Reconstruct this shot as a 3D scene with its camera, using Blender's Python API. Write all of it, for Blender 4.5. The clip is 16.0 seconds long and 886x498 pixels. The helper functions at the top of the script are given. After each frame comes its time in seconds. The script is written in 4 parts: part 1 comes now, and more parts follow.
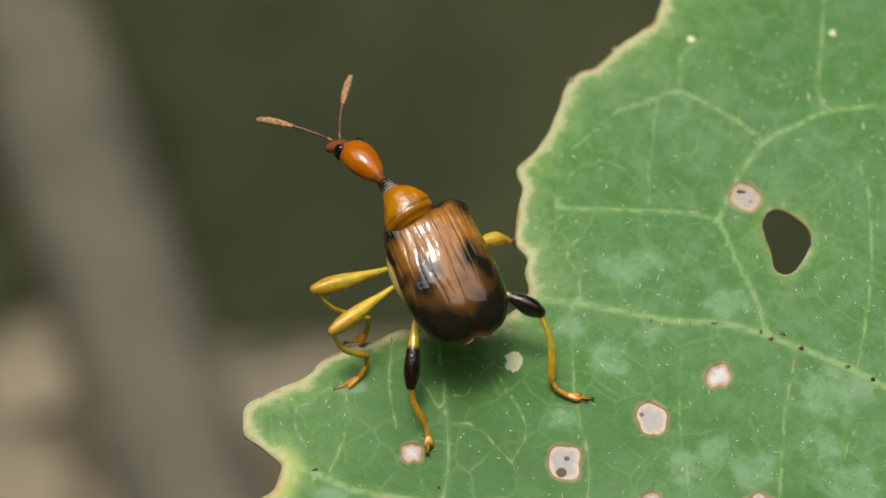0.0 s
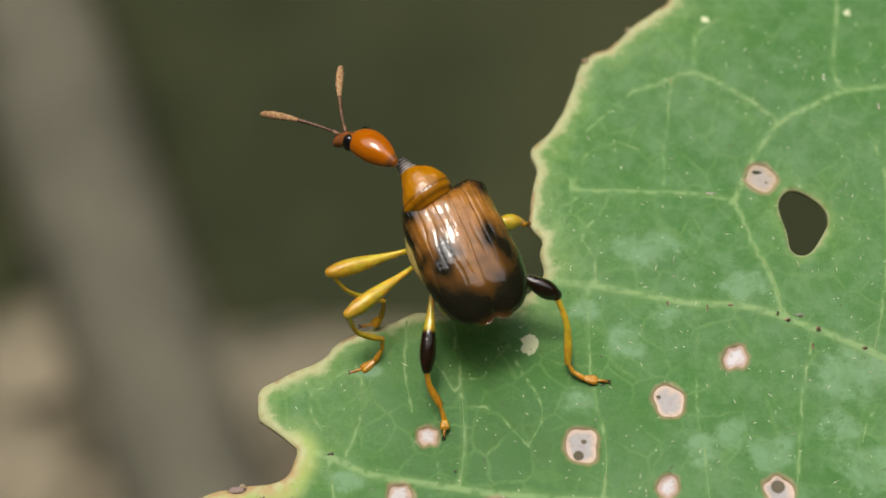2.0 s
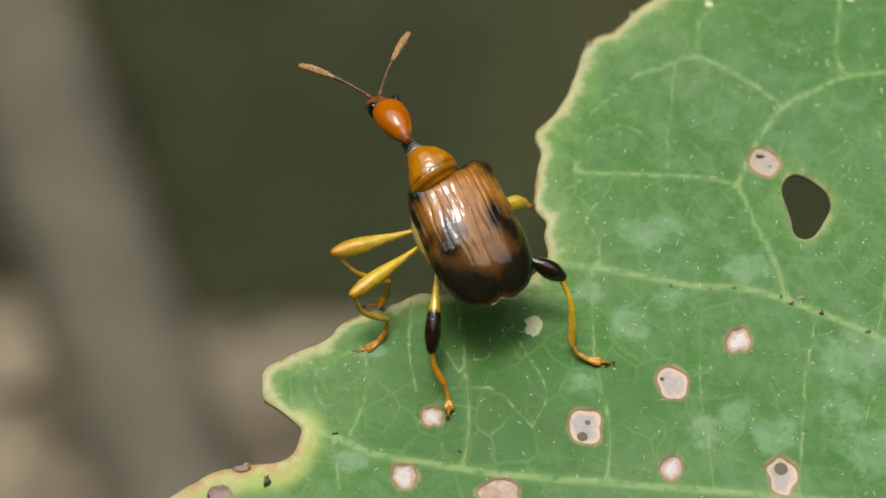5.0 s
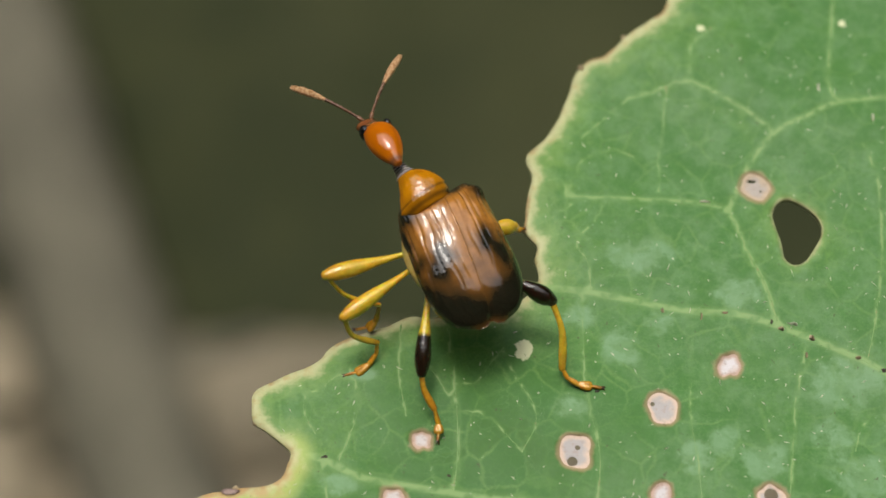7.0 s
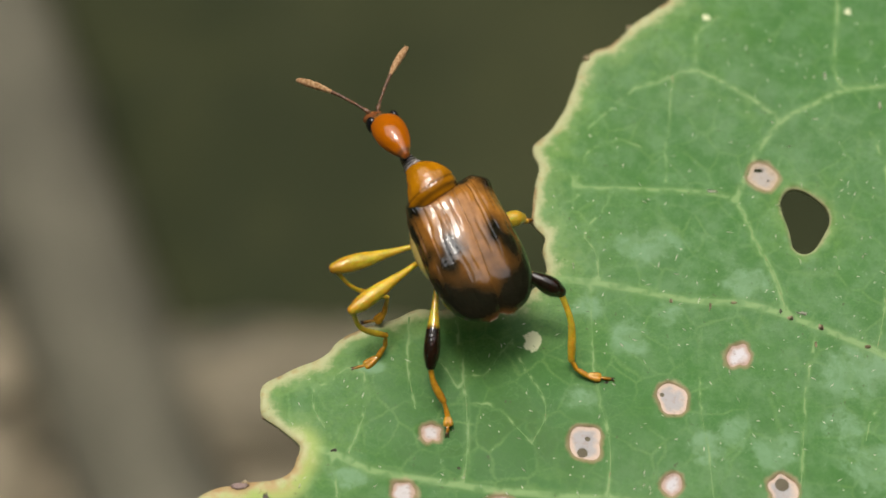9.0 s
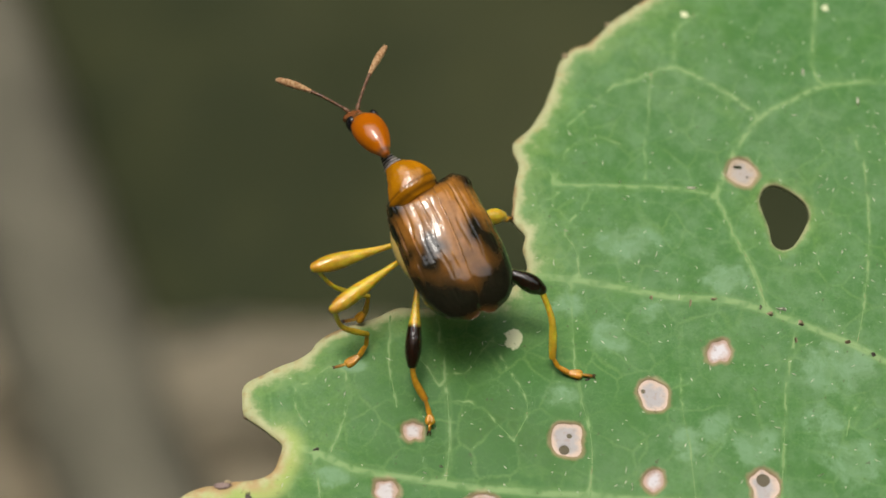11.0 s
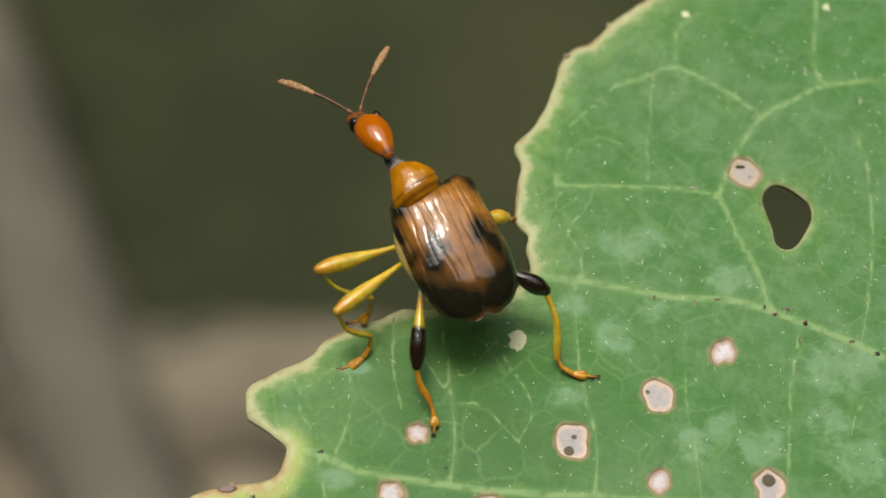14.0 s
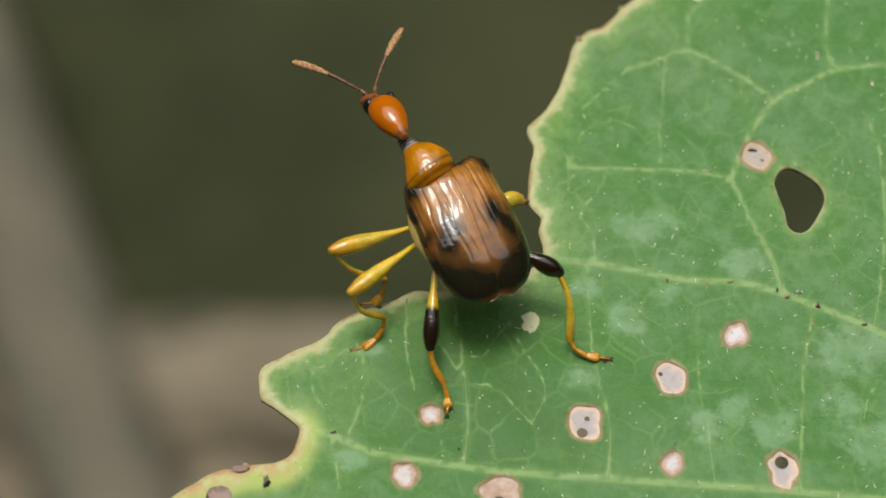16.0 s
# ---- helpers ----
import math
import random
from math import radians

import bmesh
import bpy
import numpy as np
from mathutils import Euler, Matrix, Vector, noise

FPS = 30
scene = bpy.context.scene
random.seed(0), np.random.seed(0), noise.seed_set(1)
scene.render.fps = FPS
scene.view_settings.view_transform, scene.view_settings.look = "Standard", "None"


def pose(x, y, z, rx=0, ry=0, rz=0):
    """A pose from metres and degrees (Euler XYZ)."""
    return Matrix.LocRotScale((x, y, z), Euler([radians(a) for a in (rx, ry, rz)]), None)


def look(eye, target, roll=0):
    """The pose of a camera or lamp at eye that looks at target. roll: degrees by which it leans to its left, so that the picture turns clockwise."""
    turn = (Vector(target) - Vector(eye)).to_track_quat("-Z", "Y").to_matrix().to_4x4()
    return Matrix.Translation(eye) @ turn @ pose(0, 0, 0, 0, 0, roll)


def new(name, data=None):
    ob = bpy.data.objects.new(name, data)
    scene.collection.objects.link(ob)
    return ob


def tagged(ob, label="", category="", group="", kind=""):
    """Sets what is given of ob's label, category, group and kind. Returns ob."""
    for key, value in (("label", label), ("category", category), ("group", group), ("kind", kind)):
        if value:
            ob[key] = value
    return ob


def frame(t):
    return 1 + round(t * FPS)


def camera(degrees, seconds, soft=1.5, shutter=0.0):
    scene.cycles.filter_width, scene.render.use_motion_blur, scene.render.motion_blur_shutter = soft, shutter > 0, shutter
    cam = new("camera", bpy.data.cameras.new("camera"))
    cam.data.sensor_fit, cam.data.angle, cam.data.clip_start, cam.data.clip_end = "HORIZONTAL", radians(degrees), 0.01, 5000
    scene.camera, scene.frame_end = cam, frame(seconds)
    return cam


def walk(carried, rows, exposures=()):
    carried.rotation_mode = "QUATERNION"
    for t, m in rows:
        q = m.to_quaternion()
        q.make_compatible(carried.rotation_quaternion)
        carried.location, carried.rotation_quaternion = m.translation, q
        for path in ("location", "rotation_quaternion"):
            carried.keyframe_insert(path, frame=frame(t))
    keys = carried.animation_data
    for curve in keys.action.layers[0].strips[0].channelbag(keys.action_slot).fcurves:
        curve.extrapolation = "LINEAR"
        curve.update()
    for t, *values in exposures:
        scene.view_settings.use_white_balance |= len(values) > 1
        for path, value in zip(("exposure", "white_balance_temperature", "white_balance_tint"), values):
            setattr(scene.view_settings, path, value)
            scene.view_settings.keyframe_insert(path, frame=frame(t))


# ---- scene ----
cam = camera(20.0, 16.0, soft=1.6)
cam.data.dof.use_dof = True
cam.data.dof.focus_distance = 0.0694
cam.data.dof.aperture_fstop = 57.0

PATH = [
    (0.0, 0.002356, -0.035154, 0.063081, 28.645, 1.612, 1.191),
    (0.5, 0.002524, -0.034613, 0.062951, 28.642, 1.504, 1.248),
    (1.0, 0.002085, -0.034766, 0.062877, 28.326, 1.717, 0.989),
    (1.5, 0.002105, -0.035211, 0.063033, 28.513, 1.396, 0.857),
    (2.0, 0.001743, -0.035032, 0.062736, 28.289, 1.610, 0.877),
    (2.5, 0.001484, -0.034945, 0.062837, 28.120, 1.577, 0.697),
    (3.0, 0.001209, -0.035334, 0.062896, 28.159, 1.561, 0.725),
    (3.2, 0.001367, -0.035410, 0.062715, 28.060, 1.472, 0.913),
    (5.3, 0.000826, -0.035439, 0.062711, 28.211, 0.822, 0.990),
    (5.5, 0.000906, -0.035080, 0.062575, 28.265, 0.806, 1.017),
    (6.0, 0.000828, -0.035411, 0.062710, 28.377, 0.408, 1.004),
    (6.5, 0.000603, -0.034823, 0.062549, 28.360, 0.844, 0.642),
    (7.0, 0.000687, -0.035206, 0.062665, 28.537, 0.391, 1.097),
    (7.5, 0.000621, -0.035241, 0.062882, 28.517, 0.221, 0.699),
    (8.0, 0.000380, -0.035183, 0.062691, 28.368, 0.332, 0.650),
    (8.2, 0.000386, -0.035024, 0.062431, 28.296, 0.519, 0.614),
    (10.3, -0.000318, -0.035198, 0.062680, 28.354, 0.058, 0.577),
    (10.5, -0.000287, -0.034796, 0.062487, 28.020, 0.440, 0.209),
    (11.0, 0.000058, -0.035064, 0.062653, 28.209, 0.097, -0.001),
    (11.5, 0.000016, -0.034705, 0.062589, 28.029, 0.294, -0.083),
    (12.0, -0.000351, -0.034832, 0.062996, 28.634, -0.018, -0.127),
    (12.5, -0.000359, -0.034377, 0.062777, 28.398, 0.141, -0.029),
    (13.0, -0.000433, -0.035093, 0.062764, 28.756, -0.242, 0.039),
    (13.5, -0.000578, -0.034947, 0.062358, 28.173, 0.079, -0.034),
    (14.0, -0.000548, -0.034928, 0.062572, 28.173, -0.152, -0.426),
    (14.5, -0.000936, -0.035101, 0.062537, 28.284, -0.212, -0.189),
    (15.0, -0.000874, -0.034869, 0.062402, 28.090, -0.257, -0.187),
    (15.5, -0.001170, -0.035353, 0.062537, 28.245, -0.467, -0.287),
    (16.0, -0.001296, -0.035280, 0.062383, 28.083, -0.531, -0.379),
]
walk(cam, [(t, pose(x, y, z, rx, ry, rz)) for t, x, y, z, rx, ry, rz in PATH], exposures=[(0.0, 1.255, 6790, 10.3), (16.0, 1.255, 6790, 10.3)])

# ---- light ----
SUN_ELEVATION, SUN_TURN = radians(79), radians(-30)
world = bpy.data.worlds.new("overcast_sky")
scene.world = world
world.use_nodes = True
sky = world.node_tree.nodes.new("ShaderNodeTexSky")
sky.sky_type, sky.sun_disc = "NISHITA", False
sky.sun_elevation, sky.sun_rotation = SUN_ELEVATION, SUN_TURN
sky.air_density, sky.dust_density = 1.0, 2.5
backlight = world.node_tree.nodes["Background"]
backlight.inputs["Strength"].default_value = 0.15
cloud = world.node_tree.nodes.new("ShaderNodeHueSaturation")
cloud.inputs["Saturation"].default_value = 0.30
world.node_tree.links.new(sky.outputs["Color"], cloud.inputs["Color"])
world.node_tree.links.new(cloud.outputs["Color"], backlight.inputs["Color"])

sun = new("sun", bpy.data.lights.new("sun", "SUN"))
sun.data.energy, sun.data.angle, sun.data.color = 0.60, radians(15), (1.0, 0.96, 0.89)
sun_way = Vector((math.sin(SUN_TURN) * math.cos(SUN_ELEVATION), math.cos(SUN_TURN) * math.cos(SUN_ELEVATION), math.sin(SUN_ELEVATION)))
sun.matrix_world = look(sun_way * 5, (0, 0, 0))

MM = 0.001


# ---- materials ----
class Shader:
    """A node material with short ways to add nodes; texture coordinates are in millimetres."""

    def __init__(self, name, rough=0.5, **values):
        self.m = bpy.data.materials.new(name)
        self.m.use_nodes = True
        self.t = self.m.node_tree
        self.b = self.t.nodes["Principled BSDF"]
        self.b.inputs["Roughness"].default_value = rough
        for key, value in values.items():
            self.b.inputs[key.replace("_", " ")].default_value = value
        at = self.t.nodes.new("ShaderNodeTexCoord")
        mm = self.t.nodes.new("ShaderNodeVectorMath")
        mm.operation = "SCALE"
        mm.inputs["Scale"].default_value = 1000.0
        self.t.links.new(at.outputs["Object"], mm.inputs[0])
        self.mm = mm.outputs[0]

    def put(self, value, socket):
        if isinstance(value, bpy.types.NodeSocket):
            self.t.links.new(value, socket)
        elif isinstance(value, tuple) and len(value) == 3:
            socket.default_value = (*value, 1.0) if len(socket.default_value) == 4 else value
        else:
            socket.default_value = value

    def noise(self, scale, detail=4.0, rough=0.55, distort=0.0):
        n = self.t.nodes.new("ShaderNodeTexNoise")
        n.inputs["Scale"].default_value, n.inputs["Detail"].default_value = scale, detail
        n.inputs["Roughness"].default_value, n.inputs["Distortion"].default_value = rough, distort
        self.t.links.new(self.mm, n.inputs["Vector"])
        return n.outputs["Fac"]

    def cells(self, scale, feature="F1", out="Distance", warp=0.0):
        n = self.t.nodes.new("ShaderNodeTexVoronoi")
        n.feature = feature
        n.inputs["Scale"].default_value = scale
        way = self.mm
        if warp:
            w = self.t.nodes.new("ShaderNodeTexNoise")
            w.inputs["Scale"].default_value = scale * 1.3
            self.t.links.new(self.mm, w.inputs["Vector"])
            add = self.t.nodes.new("ShaderNodeVectorMath")
            add.operation = "MULTIPLY_ADD"
            add.inputs[1].default_value = (warp,) * 3
            self.t.links.new(w.outputs["Color"], add.inputs[0])
            self.t.links.new(self.mm, add.inputs[2])
            way = add.outputs[0]
        self.t.links.new(way, n.inputs["Vector"])
        return n.outputs[out]

    def attribute(self, name):
        n = self.t.nodes.new("ShaderNodeAttribute")
        n.attribute_name = name
        return n.outputs["Fac"]

    def span(self, value, a, b, c=0.0, d=1.0, smooth=True):
        n = self.t.nodes.new("ShaderNodeMapRange")
        n.interpolation_type = "SMOOTHSTEP" if smooth else "LINEAR"
        self.put(value, n.inputs[0])
        for k, v in zip(range(1, 5), (a, b, c, d)):
            n.inputs[k].default_value = v
        return n.outputs[0]

    def sum(self, a, b, how="MULTIPLY"):
        n = self.t.nodes.new("ShaderNodeMath")
        n.operation = how
        self.put(a, n.inputs[0])
        self.put(b, n.inputs[1])
        return n.outputs[0]

    def mix(self, fac, a, b):
        n = self.t.nodes.new("ShaderNodeMix")
        n.data_type = "RGBA"
        self.put(fac, n.inputs[0])
        self.put(a, n.inputs[6])
        self.put(b, n.inputs[7])
        return n.outputs[2]

    def colour(self, value):
        self.put(value, self.b.inputs["Base Color"])

    def gloss(self, value):
        self.put(value, self.b.inputs["Roughness"])

    def bump(self, height, depth, strength=1.0):
        n = self.t.nodes.new("ShaderNodeBump")
        n.inputs["Strength"].default_value, n.inputs["Distance"].default_value = strength, depth * MM
        self.put(height, n.inputs["Height"])
        self.t.links.new(n.outputs[0], self.b.inputs["Normal"])
        self.t.links.new(n.outputs[0], self.b.inputs["Coat Normal"])


def blade_material():
    s = Shader("leaf_green", 0.5, Specular_IOR_Level=0.20)
    vein, edge, spot, wax_sheen = s.attribute("vein"), s.attribute("margin"), s.attribute("scar"), s.attribute("pale_sheen")
    big, fine = s.noise(0.30, 3), s.noise(3.0, 5)
    green = s.mix(s.span(big, 0.3, 0.7), (0.043, 0.150, 0.021), (0.068, 0.190, 0.032))
    green = s.mix(s.span(s.noise(0.9, 5, 0.6), 0.35, 0.65, 0.0, 0.7), green, (0.056, 0.178, 0.036))
    green = s.mix(s.span(edge, 3.4, 0.4, 0.0, 0.50), green, (0.135, 0.265, 0.045))
    green = s.mix(s.span(s.noise(2.2, 5, 0.68), 0.38, 0.62, 0.0, 0.50), green, (0.036, 0.130, 0.018))
    # even, darker green below the weevil: shade put into the colour
    hollow_shade = s.attribute("hollow_shade")
    green = s.mix(s.sum(s.span(s.noise(4.5, 5, 0.7, 0.4), 0.46, 0.66, 0.0, 0.26), s.span(hollow_shade, 0.0, 0.7, 1.0, 0.0)), green, (0.115, 0.255, 0.065))
    green = s.mix(s.sum(hollow_shade, s.span(s.noise(0.7, 4), 0.3, 0.7, 0.55, 0.95)), green, (0.036, 0.118, 0.012))
    # islands between the finest veins, each with a tone of its own
    net = s.cells(0.95, "DISTANCE_TO_EDGE", warp=0.40)
    tone = s.cells(0.95, "F1", "Color", 0.40)
    green = s.mix(s.span(tone, 0.25, 0.8, 0.0, 0.48), green, (0.044, 0.148, 0.028))
    green = s.mix(s.sum(s.span(net, 0.07, 0.0), s.span(s.noise(0.5, 3), 0.38, 0.66, 0.06, 0.44)), green, (0.15, 0.29, 0.075))
    net2 = s.cells(3.4, "DISTANCE_TO_EDGE", warp=0.25)
    green = s.mix(s.sum(s.span(net2, 0.07, 0.0), s.span(s.noise(0.9), 0.4, 0.7, 0.04, 0.28)), green, (0.14, 0.28, 0.09))
    green = s.mix(s.span(s.noise(14.0, 4, 0.7), 0.40, 0.66, 0.0, 0.42), green, (0.036, 0.125, 0.024))
    # pale bluish wax and painted sky sheen, in patches that end at the islands' borders
    patch = s.sum(s.span(s.noise(1.5, 5, 0.65, 0.5), 0.42, 0.58), s.span(s.noise(5.0, 5, 0.7), 0.30, 0.60, 0.5, 1.0))
    wax_sheen = s.sum(wax_sheen, s.span(s.noise(1.5, 5, 0.68), 0.35, 0.65, 0.40, 1.30))
    green = s.mix(s.sum(s.sum(patch, s.span(wax_sheen, 0.30, 0.66)), 0.80), green, (0.185, 0.34, 0.195))
    green = s.mix(s.span(wax_sheen, 0.0, 0.6, 0.0, 0.62), green, (0.150, 0.280, 0.125))
    # veins and margin
    green = s.mix(s.span(vein, 0.26, 0.03, 0.0, 0.35), green, (0.16, 0.30, 0.09))
    green = s.mix(s.span(vein, 0.13, 0.03, 0.0, 0.70), green, (0.24, 0.37, 0.14))
    rim = s.sum(edge, s.span(s.noise(1.4, 5, 0.65), 0.25, 0.75, 0.55, 1.7))
    green = s.mix(s.span(rim, 1.1, 0.2, 0.0, 0.42), green, (0.22, 0.35, 0.105))
    green = s.mix(s.span(s.attribute("sallow"), 0.15, 0.85, 0.0, 0.80), green, (0.37, 0.46, 0.12))
    green = s.mix(s.span(rim, 0.46, 0.08, 0.0, 0.85), green, (0.50, 0.49, 0.27))
    green = s.mix(s.sum(s.span(edge, 0.34, 0.10), s.span(s.noise(2.6, 5, 0.7), 0.50, 0.64, 0.0, 0.6)), green, (0.42, 0.33, 0.14))
    green = s.mix(s.sum(s.span(rim, 0.14, 0.03), s.span(s.noise(0.8), 0.50, 0.62, 0.0, 0.75)), green, (0.30, 0.17, 0.07))
    green = s.mix(s.span(s.sum(s.attribute("blemish"), s.span(s.noise(3.0, 5), 0.25, 0.75, 0.45, 1.4)), 0.36, 0.54, 0.0, 0.92), green, (0.66, 0.68, 0.42))
    green = s.mix(s.sum(s.attribute("scorch"), s.span(s.noise(1.6, 4), 0.36, 0.56)), green, (0.44, 0.29, 0.13))
    # brown halo round the scars
    ring = s.sum(spot, s.span(fine, 0.2, 0.8, 0.6, 1.6))
    green = s.mix(s.span(ring, 0.17, 0.01, 0.0, 0.70), green, (0.42, 0.29, 0.18))
    # dust and dark specks
    where = s.span(s.noise(0.4, 3), 0.35, 0.6)
    green = s.mix(s.sum(s.span(s.noise(6.0, 4, 0.6, 0.6), 0.67, 0.74), s.sum(where, 0.35)), green, (0.40, 0.50, 0.34))
    green = s.mix(s.sum(s.span(s.noise(6.5, 4, 0.6, 0.8), 0.325, 0.29), 0.6), green, (0.06, 0.05, 0.025))
    s.colour(green)
    s.gloss(s.span(s.noise(5.0, 4), 0.35, 0.65, 0.47, 0.54))
    relief = s.sum(s.sum(s.span(net, 0.0, 0.30), 0.35), s.sum(s.noise(1.2, 3), s.sum(s.sum(fine, 0.35), s.sum(s.noise(10.0, 3, 0.6), 0.45), "ADD"), "ADD"), "ADD")
    s.bump(relief, 0.024, 0.6)
    return s.m


def plain(name, a, b, scale, rough, depth=0.0, **values):
    """Two tones in a noise, with a fine relief."""
    s = Shader(name, rough, **values)
    n = s.noise(scale, 5)
    s.colour(s.mix(s.span(n, 0.35, 0.65), a, b))
    s.gloss(s.span(s.noise(scale * 4), 0.3, 0.7, rough * 0.8, min(1.0, rough * 1.25)))
    if depth:
        s.bump(s.noise(scale * 3, 5), depth)
    return s.m


def chitin(name, light, dark, rough=0.16, mottled=0.25, relief=0.0, scale=6.0, coat=1.0, glow=0.2, sheen=0.05):
    """Glossy horn whose pigment darkens where the mesh carries the dark marking."""
    s = Shader(name, rough, Coat_Weight=coat, Coat_Roughness=sheen, Coat_IOR=1.56, Subsurface_Weight=glow, Subsurface_Scale=0.00025, Specular_IOR_Level=0.04)
    n = s.noise(scale, 5)
    tone = s.mix(s.span(n, 0.3, 0.7, 0.0, mottled), light, tuple(c * 0.5 for c in light))
    tone = s.mix(s.sum(s.attribute("amber"), 0.4), tone, (0.46, 0.15, 0.010))
    s.colour(s.mix(s.attribute("dark"), tone, dark))
    s.gloss(s.span(s.noise(scale * 3), 0.3, 0.7, rough * 0.8, rough * 1.5))
    if relief:
        s.bump(s.noise(scale * 2.2, 3), relief, 1.0)
    return s.m


LEAF = blade_material()
def vein_material():
    s = Shader("vein_pale", 0.5, Specular_IOR_Level=0.3)
    tone = s.mix(s.span(s.noise(1.6, 5, 0.65), 0.35, 0.65), (0.105, 0.235, 0.055), (0.205, 0.325, 0.115))
    s.colour(s.mix(s.span(s.noise(3.4, 5, 0.7), 0.57, 0.66, 0.0, 0.8), tone, (0.24, 0.17, 0.08)))
    s.bump(s.noise(8.0, 4), 0.02, 0.6)
    return s.m


VEIN = vein_material()
def paper(name, core, edge, wide):
    """Dry leaf skin, browner towards its rim."""
    s = Shader(name, 0.7, Specular_IOR_Level=0.3)
    n = s.noise(3.0, 5)
    near = s.sum(s.attribute("deep"), s.span(n, 0.3, 0.7, 0.6, 1.5))
    tone = s.mix(s.span(near, wide, 0.03), core, edge)
    s.colour(s.mix(s.span(s.noise(7.0, 4), 0.52, 0.68, 0.0, 0.45), tone, tuple(c * 0.6 for c in edge)))
    s.bump(s.noise(6.0, 4), 0.03, 0.6)
    return s.m


SCAR = paper("scar_paper", (0.40, 0.38, 0.37), (0.60, 0.47, 0.37), 0.20)
SCAR_TAN = paper("scar_brown", (0.40, 0.36, 0.32), (0.48, 0.38, 0.27), 0.20)
SCAR_PALE = paper("scar_pale", (0.55, 0.52, 0.51), (0.46, 0.33, 0.25), 0.16)
SCAR_WHITE = paper("scar_white", (0.60, 0.58, 0.59), (0.46, 0.33, 0.26), 0.20)
OLD_SCAR = plain("scar_tan", (0.52, 0.41, 0.34), (0.38, 0.26, 0.19), 2.4, 0.7, 0.03)
RIM = plain("scar_rim", (0.42, 0.27, 0.17), (0.54, 0.40, 0.29), 4.0, 0.6, 0.02)
SCAB = plain("scab_mauve", (0.16, 0.105, 0.085), (0.30, 0.21, 0.18), 4.0, 0.6, 0.03)
GLAND = plain("gland_brown", (0.24, 0.18, 0.095), (0.40, 0.32, 0.19), 6.0, 0.5, 0.02)
DIRT = plain("dirt_black", (0.06, 0.055, 0.04), (0.13, 0.11, 0.08), 9.0, 0.8, 0.02)
CHAFF_GLINT = plain("chaff_glint_pale", (0.50, 0.52, 0.38), (0.62, 0.60, 0.45), 8.0, 0.6, 0.02)
STALK = plain("petiole_green", (0.10, 0.16, 0.05), (0.20, 0.16, 0.07), 0.6, 0.5, 0.05)
ELYTRON = chitin("elytron_horn", (0.47, 0.195, 0.034), (0.009, 0.010, 0.006), 0.22, 0.60, 0.003, 4.0, coat=1.0, glow=0.0, sheen=0.055)
HORN = chitin("orange_horn", (0.50, 0.195, 0.004), (0.03, 0.012, 0.006), 0.12, 0.45, 0.060, 1.7, glow=0.0)
HEADHORN = chitin("red_horn", (0.48, 0.124, 0.003), (0.13, 0.055, 0.03), 0.12, 0.30, 0.010, 2.0, glow=0.0)
BELLY = chitin("belly_horn", (0.58, 0.43, 0.14), (0.03, 0.015, 0.008), 0.25, 0.4, 0.01)
LEGHORN = chitin("yellow_horn", (0.64, 0.450, 0.036), (0.016, 0.009, 0.005), 0.20, 0.55, 0.024, 4.0, 1.0, 0.5)
FOOTHORN = chitin("amber_horn", (0.56, 0.27, 0.02), (0.05, 0.016, 0.006), 0.22, 0.5, 0.012, 8.0)
# the light tone paints reflections on the black collar rings
COLLAR = chitin("collar_horn", (0.36, 0.32, 0.30), (0.01, 0.008, 0.006), 0.12, 0.5, 0.004, 8.0, glow=0.0)
EYE = plain("eye_black", (0.006, 0.006, 0.007), (0.012, 0.011, 0.012), 20.0, 0.12, 0.004)
FUNICLE = plain("funicle_brown", (0.08, 0.036, 0.018), (0.18, 0.09, 0.045), 10.0, 0.25, 0.01)
CLUB = plain("club_tan", (0.36, 0.17, 0.06), (0.58, 0.38, 0.20), 14.0, 0.8, 0.03)
SOIL = plain("soil_dark", (0.029, 0.035, 0.016), (0.048, 0.053, 0.024), 0.03, 0.95, 2.0, Specular_IOR_Level=0.08)
BARK = plain("bark_grey", (0.108, 0.103, 0.076), (0.146, 0.137, 0.101), 0.06, 0.9, 0.6, Specular_IOR_Level=0.08)
SKY_BLOCKER = plain("sky_blocker_dark", (0.012, 0.017, 0.007), (0.040, 0.046, 0.018), 0.006, 0.95, 12.0, Specular_IOR_Level=0.05)
DEADWOOD = plain("deadwood_brown", (0.165, 0.145, 0.100), (0.215, 0.187, 0.131), 0.05, 0.9, 0.5, Specular_IOR_Level=0.08)
LITTER = plain("litter_brown", (0.225, 0.195, 0.135), (0.300, 0.255, 0.178), 0.05, 0.85, 0.3, Specular_IOR_Level=0.08)


# ---- building helpers ----
def link_mesh(name, mesh, material, parent, label=""):
    ob = new(name, mesh)
    mesh.materials.append(material)
    if parent:
        ob.parent = parent
    return tagged(ob, label) if label else ob


def part(name, bm, material, parent, label=""):
    """One bmesh in millimetres as one object under a thing or a part."""
    bmesh.ops.recalc_face_normals(bm, faces=bm.faces)
    for f in bm.faces:
        f.smooth = True
    mesh = bpy.data.meshes.new(name)
    bm.to_mesh(mesh)
    bm.free()
    mesh.transform(Matrix.Diagonal((MM, MM, MM, 1)))
    return link_mesh(name, mesh, material, parent, label)


